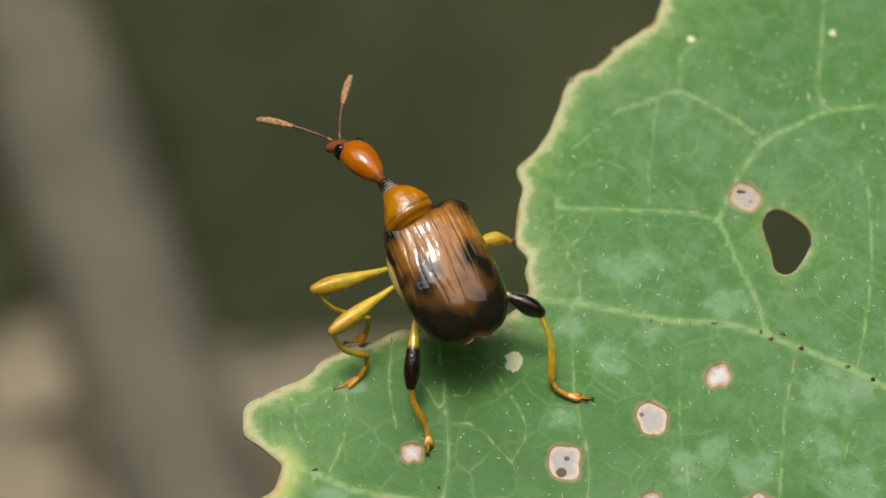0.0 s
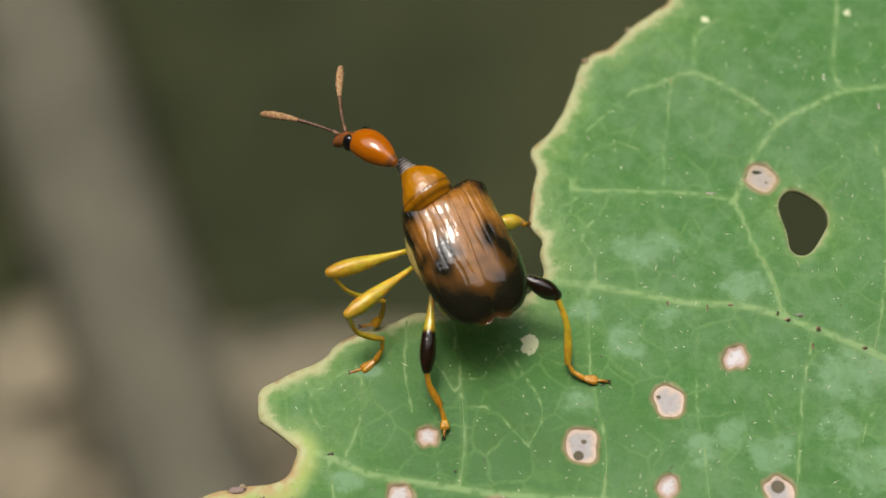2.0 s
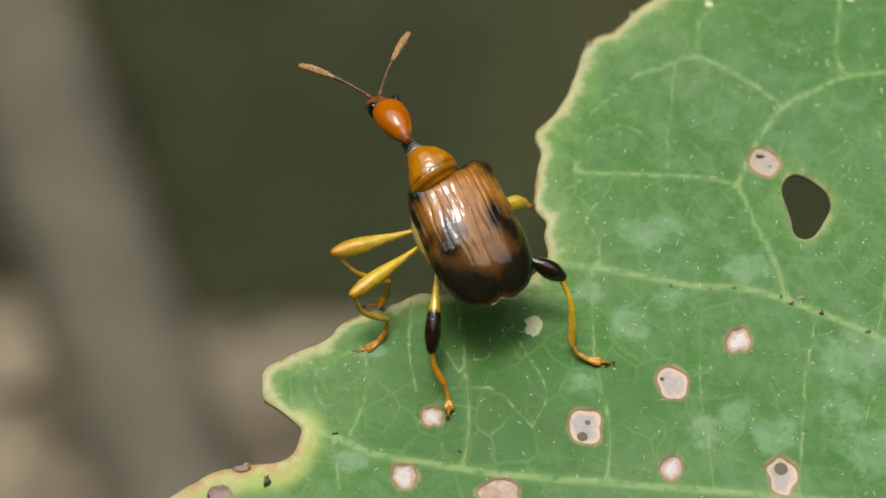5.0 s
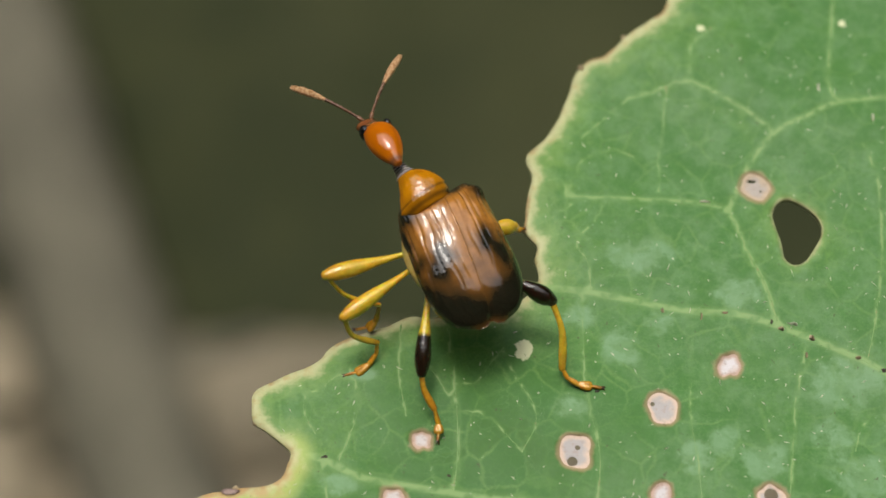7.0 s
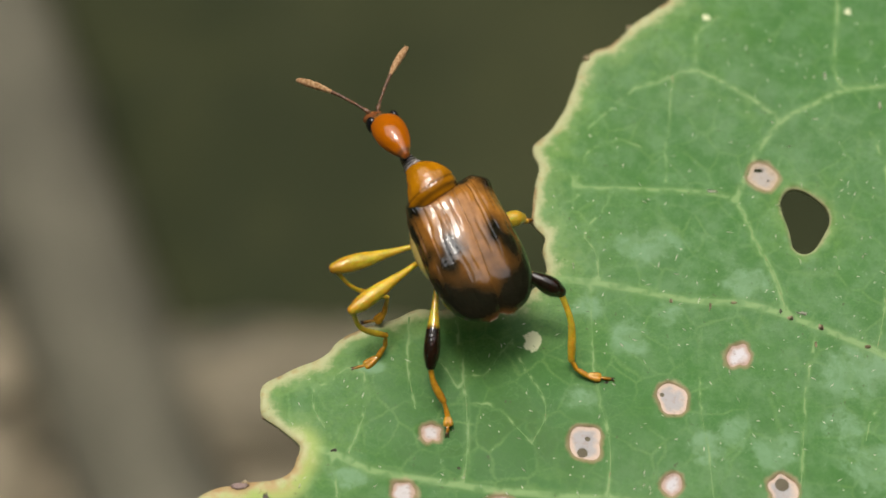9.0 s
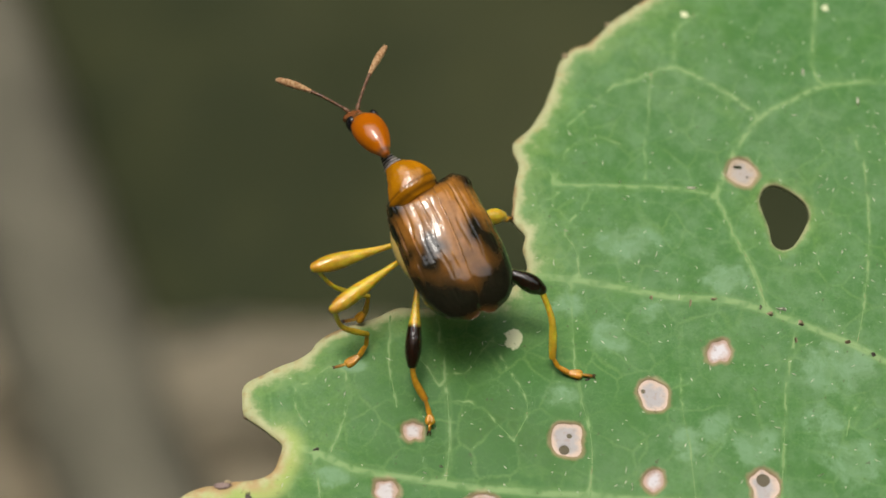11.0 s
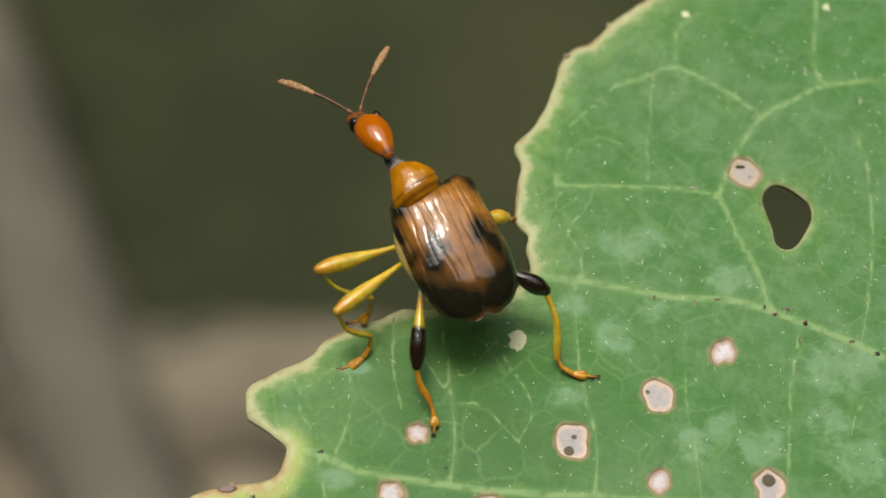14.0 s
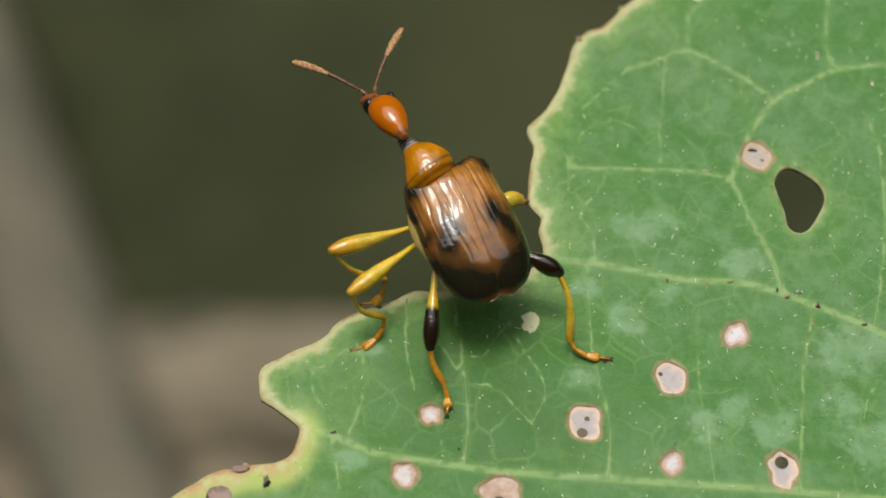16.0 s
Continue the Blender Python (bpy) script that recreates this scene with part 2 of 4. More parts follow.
def sheet_part(name, verts, faces, material, parent, values=(), label=""):
    """Vertices and faces in millimetres, with named values per vertex."""
    mesh = bpy.data.meshes.new(name)
    mesh.from_pydata((np.asarray(verts) * MM).tolist(), [], faces)
    mesh.polygons.foreach_set("use_smooth", [True] * len(mesh.polygons))
    for key, data in values:
        mesh.attributes.new(key, "FLOAT", "POINT").data.foreach_set("value", np.asarray(data, dtype=np.float32))
    mesh.update()
    return link_mesh(name, mesh, material, parent, label)


def spline(points, step=0.15, closed=False):
    """Points along a smooth curve through the given ones."""
    p = [np.array(q, dtype=float) for q in points]
    n = len(p)
    made = []
    for i in range(n if closed else n - 1):
        if closed:
            a, b, c, d = p[i - 1], p[i], p[(i + 1) % n], p[(i + 2) % n]
        else:
            a, b, c, d = p[max(i - 1, 0)], p[i], p[i + 1], p[min(i + 2, n - 1)]
        k = max(2, int(np.linalg.norm(c - b) / step))
        for j in range(k):
            t = j / k
            made.append(0.5 * (2 * b + (c - a) * t + (2 * a - 5 * b + 4 * c - d) * t * t + (3 * b - a - 3 * c + d) * t ** 3))
    if not closed:
        made.append(p[-1])
    return np.array(made)


def tube(points, radii, sides=12, step=0.06, flat=1.0):
    """Vertices, faces and the way along (0 to 1) of a round-ended tube whose radius runs through the given ones."""
    line = spline(points, step)
    gone = np.r_[0, np.cumsum(np.linalg.norm(np.diff(line, axis=0), axis=1))]
    u = gone / gone[-1]
    r = np.interp(u, np.linspace(0, 1, len(radii)), radii)
    # soften the radius's corners
    r = np.convolve(np.pad(r, 2, "edge"), np.ones(5) / 5, "valid")
    verts, ways = [], []
    side = np.array((0.3, 0.2, 1.0))
    tang = np.gradient(line, axis=0)
    tang /= np.linalg.norm(tang, axis=1)[:, None]
    rings = [(line[0] - tang[0] * r[0] * c, r[0] * s, tang[0], 0.0) for c, s in ((0.85, 0.45), (0.5, 0.82))]
    rings += [(a, b, t, w) for a, b, t, w in zip(line, r, tang, u)]
    rings += [(line[-1] + tang[-1] * r[-1] * c, r[-1] * s, tang[-1], 1.0) for c, s in ((0.5, 0.82), (0.85, 0.45))]
    for centre, radius, t, w in rings:
        x = np.cross(t, side)
        x /= np.linalg.norm(x)
        y = np.cross(x, t)
        side = y
        for k in range(sides):
            a = 2 * math.pi * k / sides
            verts.append(centre + radius * (math.cos(a) * x * flat + math.sin(a) * y))
            ways.append(w)
    n = len(rings)
    faces = [(i * sides + k, (i + 1) * sides + k, (i + 1) * sides + (k + 1) % sides, i * sides + (k + 1) % sides)
             for i in range(n - 1) for k in range(sides)]
    faces += [tuple(range(sides)), tuple((n - 1) * sides + k for k in range(sides))[::-1]]
    return np.array(verts), faces, np.array(ways)


def ball(bm, x, y, z, rx, ry, rz, u=16, v=10):
    m = Matrix.Translation((x, y, z)) @ Matrix.Diagonal((rx, ry, rz, 1))
    bmesh.ops.create_uvsphere(bm, u_segments=u, v_segments=v, radius=1.0, matrix=m)


def turned(profile, sides=40):
    """A body of revolution about y from rows (y, half width, half height, centre height), finely resampled."""
    rows = spline(profile, 0.035)
    verts = []
    for y, rx, rz, zc in rows:
        for k in range(sides):
            a = 2 * math.pi * k / sides
            verts.append((rx * math.cos(a), y, zc + rz * math.sin(a)))
    n = len(rows)
    faces = [(i * sides + k, (i + 1) * sides + k, (i + 1) * sides + (k + 1) % sides, i * sides + (k + 1) % sides)
             for i in range(n - 1) for k in range(sides)]
    faces += [tuple(range(sides)), tuple((n - 1) * sides + k for k in range(sides))[::-1]]
    return np.array(verts), faces


def inside(points, ring):
    """Which points (n, 2) lie within the closed ring (m, 2)."""
    x, y = points[:, 0], points[:, 1]
    got = np.zeros(len(points), bool)
    for (x0, y0), (x1, y1) in zip(ring, np.roll(ring, -1, axis=0)):
        if y0 != y1:
            got ^= ((y0 > y) != (y1 > y)) & (x < (x1 - x0) * (y - y0) / (y1 - y0) + x0)
    return got


def nearest(points, lines, closed=False):
    """The distance of each point to the nearest of the lines."""
    best = np.full(len(points), 1e9)
    for line in lines:
        a, b = line[:-1], line[1:]
        if closed:
            a, b = line, np.roll(line, -1, axis=0)
        for p, q in zip(a, b):
            d = q - p
            t = np.clip(((points - p) @ d) / max(d @ d, 1e-12), 0, 1)
            best = np.minimum(best, np.hypot(*(points - p - t[:, None] * d).T))
    return best


def mesh_within(outer, holes, inner_points):
    """Triangles that fill the ring less its holes."""
    from mathutils.geometry import delaunay_2d_cdt
    pts, edges = [], []
    for ring in (outer, *holes):
        n = len(pts)
        pts += ring.tolist()
        edges += [(n + i, n + (i + 1) % len(ring)) for i in range(len(ring))]
    pts += inner_points.tolist()
    v, _, f, *_ = delaunay_2d_cdt([Vector(p) for p in pts], edges, [], 0, 1e-7, False)
    v = np.array([tuple(p) for p in v])
    f = np.array([t for t in f if len(t) == 3])
    mid = v[f].mean(axis=1)
    keep = inside(mid, outer)
    for ring in holes:
        keep &= ~inside(mid, ring)
    return v, f[keep]


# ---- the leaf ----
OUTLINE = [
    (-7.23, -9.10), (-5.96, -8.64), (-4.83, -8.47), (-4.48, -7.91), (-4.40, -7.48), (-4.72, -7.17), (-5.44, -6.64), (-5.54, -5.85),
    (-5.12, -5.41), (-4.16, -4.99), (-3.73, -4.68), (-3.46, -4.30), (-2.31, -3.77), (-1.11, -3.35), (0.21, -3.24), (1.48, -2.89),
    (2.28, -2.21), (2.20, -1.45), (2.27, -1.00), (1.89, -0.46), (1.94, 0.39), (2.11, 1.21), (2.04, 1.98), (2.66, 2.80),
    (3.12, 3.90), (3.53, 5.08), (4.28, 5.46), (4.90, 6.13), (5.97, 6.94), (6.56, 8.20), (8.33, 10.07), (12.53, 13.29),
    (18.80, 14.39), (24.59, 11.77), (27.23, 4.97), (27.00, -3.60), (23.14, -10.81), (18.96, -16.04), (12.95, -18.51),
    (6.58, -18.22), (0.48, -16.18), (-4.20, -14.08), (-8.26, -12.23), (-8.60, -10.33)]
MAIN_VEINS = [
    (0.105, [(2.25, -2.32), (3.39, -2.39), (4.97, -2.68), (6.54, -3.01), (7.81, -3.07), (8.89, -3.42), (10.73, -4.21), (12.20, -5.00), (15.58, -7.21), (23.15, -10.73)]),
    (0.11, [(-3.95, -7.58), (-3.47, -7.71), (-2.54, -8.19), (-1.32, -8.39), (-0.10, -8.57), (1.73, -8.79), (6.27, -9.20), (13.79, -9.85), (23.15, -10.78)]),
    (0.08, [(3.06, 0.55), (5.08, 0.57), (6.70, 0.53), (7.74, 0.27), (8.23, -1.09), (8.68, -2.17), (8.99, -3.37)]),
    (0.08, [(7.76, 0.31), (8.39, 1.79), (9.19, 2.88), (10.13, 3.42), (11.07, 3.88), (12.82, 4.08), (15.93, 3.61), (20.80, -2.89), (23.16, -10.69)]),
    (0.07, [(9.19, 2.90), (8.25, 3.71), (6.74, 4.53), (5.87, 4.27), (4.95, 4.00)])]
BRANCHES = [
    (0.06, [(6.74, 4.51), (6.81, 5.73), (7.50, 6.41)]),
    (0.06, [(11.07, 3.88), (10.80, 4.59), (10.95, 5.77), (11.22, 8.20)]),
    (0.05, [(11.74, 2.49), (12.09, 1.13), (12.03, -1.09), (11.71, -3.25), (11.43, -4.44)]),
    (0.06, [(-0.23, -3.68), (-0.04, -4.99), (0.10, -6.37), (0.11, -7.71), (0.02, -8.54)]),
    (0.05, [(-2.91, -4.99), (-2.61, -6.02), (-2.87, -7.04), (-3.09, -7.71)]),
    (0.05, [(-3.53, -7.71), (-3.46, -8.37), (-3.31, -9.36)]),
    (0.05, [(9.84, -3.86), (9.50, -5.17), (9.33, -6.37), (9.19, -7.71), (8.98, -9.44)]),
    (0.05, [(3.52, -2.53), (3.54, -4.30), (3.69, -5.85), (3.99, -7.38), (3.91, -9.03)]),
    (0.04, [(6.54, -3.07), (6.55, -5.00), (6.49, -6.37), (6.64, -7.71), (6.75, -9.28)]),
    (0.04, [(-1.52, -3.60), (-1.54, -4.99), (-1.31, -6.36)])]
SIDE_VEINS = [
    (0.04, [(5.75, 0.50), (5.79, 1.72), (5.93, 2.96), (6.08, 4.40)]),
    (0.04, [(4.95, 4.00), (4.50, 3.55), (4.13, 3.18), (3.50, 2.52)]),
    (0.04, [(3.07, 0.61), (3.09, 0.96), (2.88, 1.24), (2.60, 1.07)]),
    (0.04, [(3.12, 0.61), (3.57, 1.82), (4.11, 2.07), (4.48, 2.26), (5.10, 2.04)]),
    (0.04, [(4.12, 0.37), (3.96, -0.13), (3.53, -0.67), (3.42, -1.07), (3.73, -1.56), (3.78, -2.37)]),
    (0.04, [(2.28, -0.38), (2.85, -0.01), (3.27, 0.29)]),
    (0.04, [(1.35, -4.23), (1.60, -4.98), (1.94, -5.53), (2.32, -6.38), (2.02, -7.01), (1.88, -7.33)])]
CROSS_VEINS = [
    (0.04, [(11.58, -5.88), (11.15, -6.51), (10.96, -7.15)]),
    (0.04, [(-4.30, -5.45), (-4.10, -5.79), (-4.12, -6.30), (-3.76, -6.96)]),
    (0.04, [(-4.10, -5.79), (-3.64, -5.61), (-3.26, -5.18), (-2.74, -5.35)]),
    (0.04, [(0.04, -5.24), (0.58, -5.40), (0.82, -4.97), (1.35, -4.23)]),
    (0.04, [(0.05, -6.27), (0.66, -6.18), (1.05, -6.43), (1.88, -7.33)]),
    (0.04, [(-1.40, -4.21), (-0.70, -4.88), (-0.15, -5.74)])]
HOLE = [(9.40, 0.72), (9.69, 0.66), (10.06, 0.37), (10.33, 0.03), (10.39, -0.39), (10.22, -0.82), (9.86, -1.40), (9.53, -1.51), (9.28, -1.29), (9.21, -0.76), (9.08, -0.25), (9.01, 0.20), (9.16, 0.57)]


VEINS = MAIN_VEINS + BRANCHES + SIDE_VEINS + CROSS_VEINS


def height(p):
    """The blade's gentle waves, in millimetres."""
    x, y = p[:, 0], p[:, 1]
    z = 0.10 * np.sin(0.55 * x + 0.8) * np.cos(0.45 * y) + 0.07 * np.sin(0.9 * y + 0.4 * x)
    far = np.clip(np.hypot(x - 6, y + 3) - 13, 0, None)
    return z - 0.012 * far ** 2 + 0.03 * np.sin(2.1 * x) * np.sin(1.7 * y + x)


def ring_round(cx, cy, rx, ry, seed, rough=0.36, n=44):
    """An uneven closed ring."""
    rng = np.random.default_rng(seed)
    a = np.linspace(0, 2 * math.pi, n, endpoint=False)
    r = 1 + rough * sum(rng.uniform(-1, 1) * np.cos(k * a + rng.uniform(0, 6.3)) / k ** 0.7 for k in range(2, 7)) * 0.6
    return np.c_[cx + rx * r * np.cos(a), cy + ry * r * np.sin(a)]


# centre, half width and half height, white or papery, holes within (offset, radius)
SCARS = [
    ((-0.87, -7.06), 0.29, 0.33, SCAR_PALE, ()),
    ((-1.58, -8.84), 0.38, 0.38, SCAR_PALE, ()),
    ((7.60, -4.68), 0.36, 0.42, SCAR_WHITE, ()),
    ((5.73, -6.04), 0.49, 0.54, SCAR, ((-0.28, 0.16, 0.07),)),
    ((5.63, -8.59), 0.31, 0.37, SCAR_WHITE, ()),
    ((8.60, -8.80), 0.44, 0.60, SCAR, ((-0.02, 0.24, 0.19),)),
    ((8.56, 1.09), 0.46, 0.52, SCAR_TAN, ((-0.10, 0.22, 0.15), (0.16, -0.10, 0.04))),
    ((3.33, -7.34), 0.50, 0.60, SCAR, ((-0.09, -0.28, 0.15), (0.06, 0.13, 0.08))),
    ((0.99, -9.31), 0.62, 0.50, OLD_SCAR, ((-0.05, -0.25, 0.16),))]


# patches of pale wax and painted sky sheen: centre, half width and half height
WAX_SHEEN = [((3.19, -6.09), 0.45, 0.35),
               ((4.63, -4.14), 0.55, 0.60),
               ((5.67, -3.42), 0.45, 0.35),
               ((6.62, -7.54), 0.45, 0.50),
               ((7.49, -7.11), 0.60, 0.50),
               ((8.46, -7.53), 0.60, 0.70),
               ((8.00, -2.42), 0.80, 0.45),
               ((9.67, -1.06), 0.60, 0.60),
               ((10.84, -5.13), 1.10, 0.80),
               ((11.11, -8.00), 0.90, 0.70),
               ((5.17, -1.27), 1.10, 0.50),
               ((3.39, -3.18), 0.50, 0.35),
               ((-2.57, -5.16), 0.40, 0.20),
               ((-3.10, -8.46), 0.50, 0.30),
               ((10.42, -6.84), 0.60, 0.60)]


def leaf():
    rng = np.random.default_rng(4)
    root = new("leaf")
    tagged(root, "broad green lobed leaf with chewed holes and pale scars", "leaf")
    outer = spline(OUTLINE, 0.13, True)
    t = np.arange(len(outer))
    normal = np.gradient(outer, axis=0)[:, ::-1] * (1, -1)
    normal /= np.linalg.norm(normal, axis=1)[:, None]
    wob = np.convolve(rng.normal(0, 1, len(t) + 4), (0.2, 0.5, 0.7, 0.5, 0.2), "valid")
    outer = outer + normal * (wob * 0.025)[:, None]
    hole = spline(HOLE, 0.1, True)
    scars = [ring_round(*c, rx * 0.88, ry * 0.88, 11 + i) for i, (c, rx, ry, *_) in enumerate(SCARS)]
    rings = [hole, *scars]

    def grid(x0, x1, y0, y1, d):
        g = np.stack(np.meshgrid(np.arange(x0, x1, d), np.arange(y0, y1, d)), -1).reshape(-1, 2)
        return g + rng.uniform(-0.22, 0.22, g.shape) * d
    near = grid(-9, 15, -13, 9, 0.17)
    far = grid(-10, 32, -22, 16, 0.8)
    far = far[~((far[:, 0] > -9) & (far[:, 0] < 15) & (far[:, 1] > -13) & (far[:, 1] < 9))]
    inner = np.r_[near, far]
    inner = inner[inside(inner, outer)]
    inner = inner[nearest(inner, [outer], True) > 0.09]
    for ring in rings:
        inner = inner[~inside(inner, ring)]
    inner = inner[nearest(inner, rings, True) > 0.07]
    v, f = mesh_within(outer, rings, inner)
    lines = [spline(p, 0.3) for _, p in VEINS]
    vein = np.full(len(v), 9.0)
    for (w, _), line in zip(VEINS, lines):
        vein = np.minimum(vein, nearest(v, [line]) * 0.10 / w)
    margin = np.minimum(nearest(v, [outer], True), nearest(v, [hole], True) * 2.8 + 0.16)
    scar = nearest(v, scars, True)
    z = height(v) - 0.04 * np.exp(-(margin / 0.3) ** 2)
    blemish = np.zeros(len(v))
    for c, w, h in (((1.89, -4.25), 0.26, 0.36), ((7.14, 6.37), 0.15, 0.16), ((11.36, 6.78), 0.17, 0.14)):
        blemish = np.maximum(blemish, np.exp(-(((v[:, 0] - c[0]) / w) ** 2 + ((v[:, 1] - c[1]) / h) ** 2)))
    # the painted sheen stays off the shaded hollow below the weevil and grows all round it
    pale_sheen = 0.27 * (1 - np.exp(-(((v[:, 0] - 1.2) / 3.6) ** 2 + ((v[:, 1] + 6.3) / 3.0) ** 2)))
    # where the shade below the weevil is painted as darker green
    hollow_shade = np.exp(-(((v[:, 0] - 0.9) / 2.9) ** 2 + ((v[:, 1] + 7.3) / 1.9) ** 2))
    for c, w, h in WAX_SHEEN:
        pale_sheen = np.maximum(pale_sheen, np.exp(-(((v[:, 0] - c[0]) / w) ** 2 + ((v[:, 1] - c[1]) / h) ** 2)))
    scorch = np.exp(-(margin / 0.45) ** 2) * np.clip(1.2 - nearest(v, [spline([(-7.38, -9.13), (-5.89, -8.62), (-4.98, -8.47)])]), 0, 1)
    # the corner beyond the notch has yellowed
    sallow = np.exp(-(np.clip(nearest(v, [spline([(-8.6, -9.9), (-7.23, -9.3), (-5.96, -8.9), (-4.9, -8.7), (-4.5, -8.0), (-4.45, -7.5)])]), 0, 9) / 0.62) ** 2)
    n = len(v)
    thick = 0.16
    verts = np.r_[np.c_[v, z], np.c_[v, z - thick]]
    count = {}
    for a, b, c in f:
        for e in ((a, b), (b, c), (c, a)):
            count[e] = 1
    rimmed = [(a, b) for a, b in count if (b, a) not in count]
    x = v[f]
    turn = np.cross(x[:, 1] - x[:, 0], x[:, 2] - x[:, 0]) > 0
    faces = [tuple(q) if up else tuple(q[::-1]) for q, up in zip(f.tolist(), turn)]
    faces += [tuple(n + k for k in q[::-1]) for q in faces]
    faces += [(b, a, a + n, b + n) for a, b in rimmed]
    values = [("vein", np.r_[vein, vein]), ("margin", np.r_[margin, margin]), ("scar", np.r_[scar, scar]), ("blemish", np.r_[blemish, blemish]), ("scorch", np.r_[scorch, scorch]), ("pale_sheen", np.r_[pale_sheen, pale_sheen]), ("sallow", np.r_[sallow, sallow]), ("hollow_shade", np.r_[hollow_shade, hollow_shade])]
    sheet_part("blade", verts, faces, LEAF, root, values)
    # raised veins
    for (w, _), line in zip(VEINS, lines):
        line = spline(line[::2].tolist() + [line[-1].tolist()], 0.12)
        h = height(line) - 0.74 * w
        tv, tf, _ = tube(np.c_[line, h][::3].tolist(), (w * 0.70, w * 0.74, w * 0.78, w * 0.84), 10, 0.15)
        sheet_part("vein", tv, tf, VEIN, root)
    # papery scars set into the blade
    for i, (c, rx, ry, material, bites) in enumerate(SCARS):
        ring = scars[i]
        cuts = [ring_round(c[0] + dx, c[1] + dy, r, r * (0.4 if dy == 0.22 else 1.0), 90 + i, 0.1, 16) for dx, dy, r in bites]
        g = grid(c[0] - rx * 1.4, c[0] + rx * 1.4, c[1] - ry * 1.4, c[1] + ry * 1.4, 0.07)
        g = g[inside(g, ring)]
        g = g[nearest(g, [ring], True) > 0.03]
        for cut in cuts:
            g = g[~inside(g, cut)]
            g = g[nearest(g, [cut], True) > 0.025]
        sv, sf = mesh_within(ring, cuts, g)
        deep = nearest(sv, [ring], True)
        sz = height(sv) - 0.035 - 0.03 * np.clip(deep / 0.2, 0, 1) + 0.015 * np.sin(9 * sv[:, 0]) * np.sin(8 * sv[:, 1])
        m = len(sv)
        x = sv[sf]
        turn = np.cross(x[:, 1] - x[:, 0], x[:, 2] - x[:, 0]) > 0
        sfaces = [tuple(q) if up else tuple(q[::-1]) for q, up in zip(sf.tolist(), turn)]
        sfaces += [tuple(m + k for k in q[::-1]) for q in sfaces]
        sheet_part("scar", np.r_[np.c_[sv, sz], np.c_[sv, sz - 0.04]], sfaces, material, root, [("deep", np.r_[deep, deep])], label="dry papery scar with a brown rim")
        rv, rf, _ = tube(np.c_[np.r_[ring, ring[:1]], height(np.r_[ring, ring[:1]]) - 0.045][::2].tolist(), (0.011, 0.011), 6, 0.1)
        sheet_part("scar_rim", rv, rf, RIM, root)
    # bits of dirt lying on the blade
    flecks = (((-5.27, -9.13), 0.16, 0.26, DIRT), ((-6.48, -9.42), 0.72, 0.42, SCAB), ((-5.99, -8.73), 0.42, 0.18, SCAB), ((-3.47, -7.62), 0.07, 0.06, DIRT),
              ((9.43, -3.39), 0.20, 0.07, CHAFF_GLINT), ((9.08, -3.53), 0.16, 0.10, GLAND), ((7.52, -3.05), 0.13, 0.05, GLAND), ((6.88, -3.17), 0.05, 0.14, GLAND),
              ((9.91, -3.83), 0.10, 0.12, GLAND), ((11.18, -4.41), 0.12, 0.07, GLAND), ((11.86, -4.77), 0.09, 0.08, DIRT), ((5.79, -2.98), 0.06, 0.10, GLAND),
              ((12.06, 3.36), 0.05, 0.20, CHAFF_GLINT), ((7.06, 0.57), 0.22, 0.05, CHAFF_GLINT), ((8.82, -3.33), 0.05, 0.09, DIRT), ((9.74, -4.37), 0.05, 0.12, GLAND),
              ((10.52, 4.39), 0.05, 0.18, CHAFF_GLINT), ((-3.54, -7.64), 0.07, 0.05, DIRT), ((-0.10, -8.09), 0.07, 0.05, DIRT), ((3.94, -5.55), 0.09, 0.05, DIRT))
    for c, wx, wy, material in flecks:
        ragged = 0.05 if material is SCAB else 0.24
        bm = bmesh.new()
        ball(bm, c[0], c[1], float(height(np.array([c]))[0]) + 0.01, wx * 0.55, wy * 0.55, 0.02, 9, 6)
        for vert in bm.verts:
            vert.co += Vector((rng.normal(0, ragged * wx), rng.normal(0, ragged * wy), 0))
        part("debris", bm, material, root)
    # pale slivers strewn over the blade: broken hairs, scales, and glints modelled as bits
    hv, hf = [], []
    seeds = np.c_[rng.uniform(-5, 13, 1600), rng.uniform(-10, 7, 1600)]
    seeds = seeds[rng.uniform(size=1600) < np.clip(0.25 + 0.06 * (seeds[:, 0] - seeds[:, 1]), 0.1, 1.0)]
    seeds = seeds[inside(seeds, outer)]
    for ring in rings:
        seeds = seeds[~inside(seeds, ring)]
    seeds = seeds[nearest(seeds, [outer], True) > 0.3][:360]
    for (x, y), z0 in zip(seeds, height(seeds)):
        a, l, w = rng.uniform(0, math.pi), rng.uniform(0.03, 0.10) * rng.choice((0.6, 1.0, 1.5), p=(0.5, 0.4, 0.1)), rng.uniform(0.009, 0.018)
        d, e, c = np.array((math.cos(a), math.sin(a), 0.0)) * l, np.array((-math.sin(a), math.cos(a), 0.0)) * w, np.array((x, y, z0 + 0.004))
        n0 = len(hv)
        hv += [c - d, c - e, c + d, c + e, c + (0, 0, 0.02), c - (0, 0, 0.02)]
        hf += [tuple(n0 + k for k in q) for q in ((0, 1, 4), (1, 2, 4), (2, 3, 4), (3, 0, 4), (1, 0, 5), (2, 1, 5), (3, 2, 5), (0, 3, 5))]
    sheet_part("hairs_and_glints", hv, hf, CHAFF_GLINT, root, (), "pale slivers for broken hairs, scales and modelled glints")
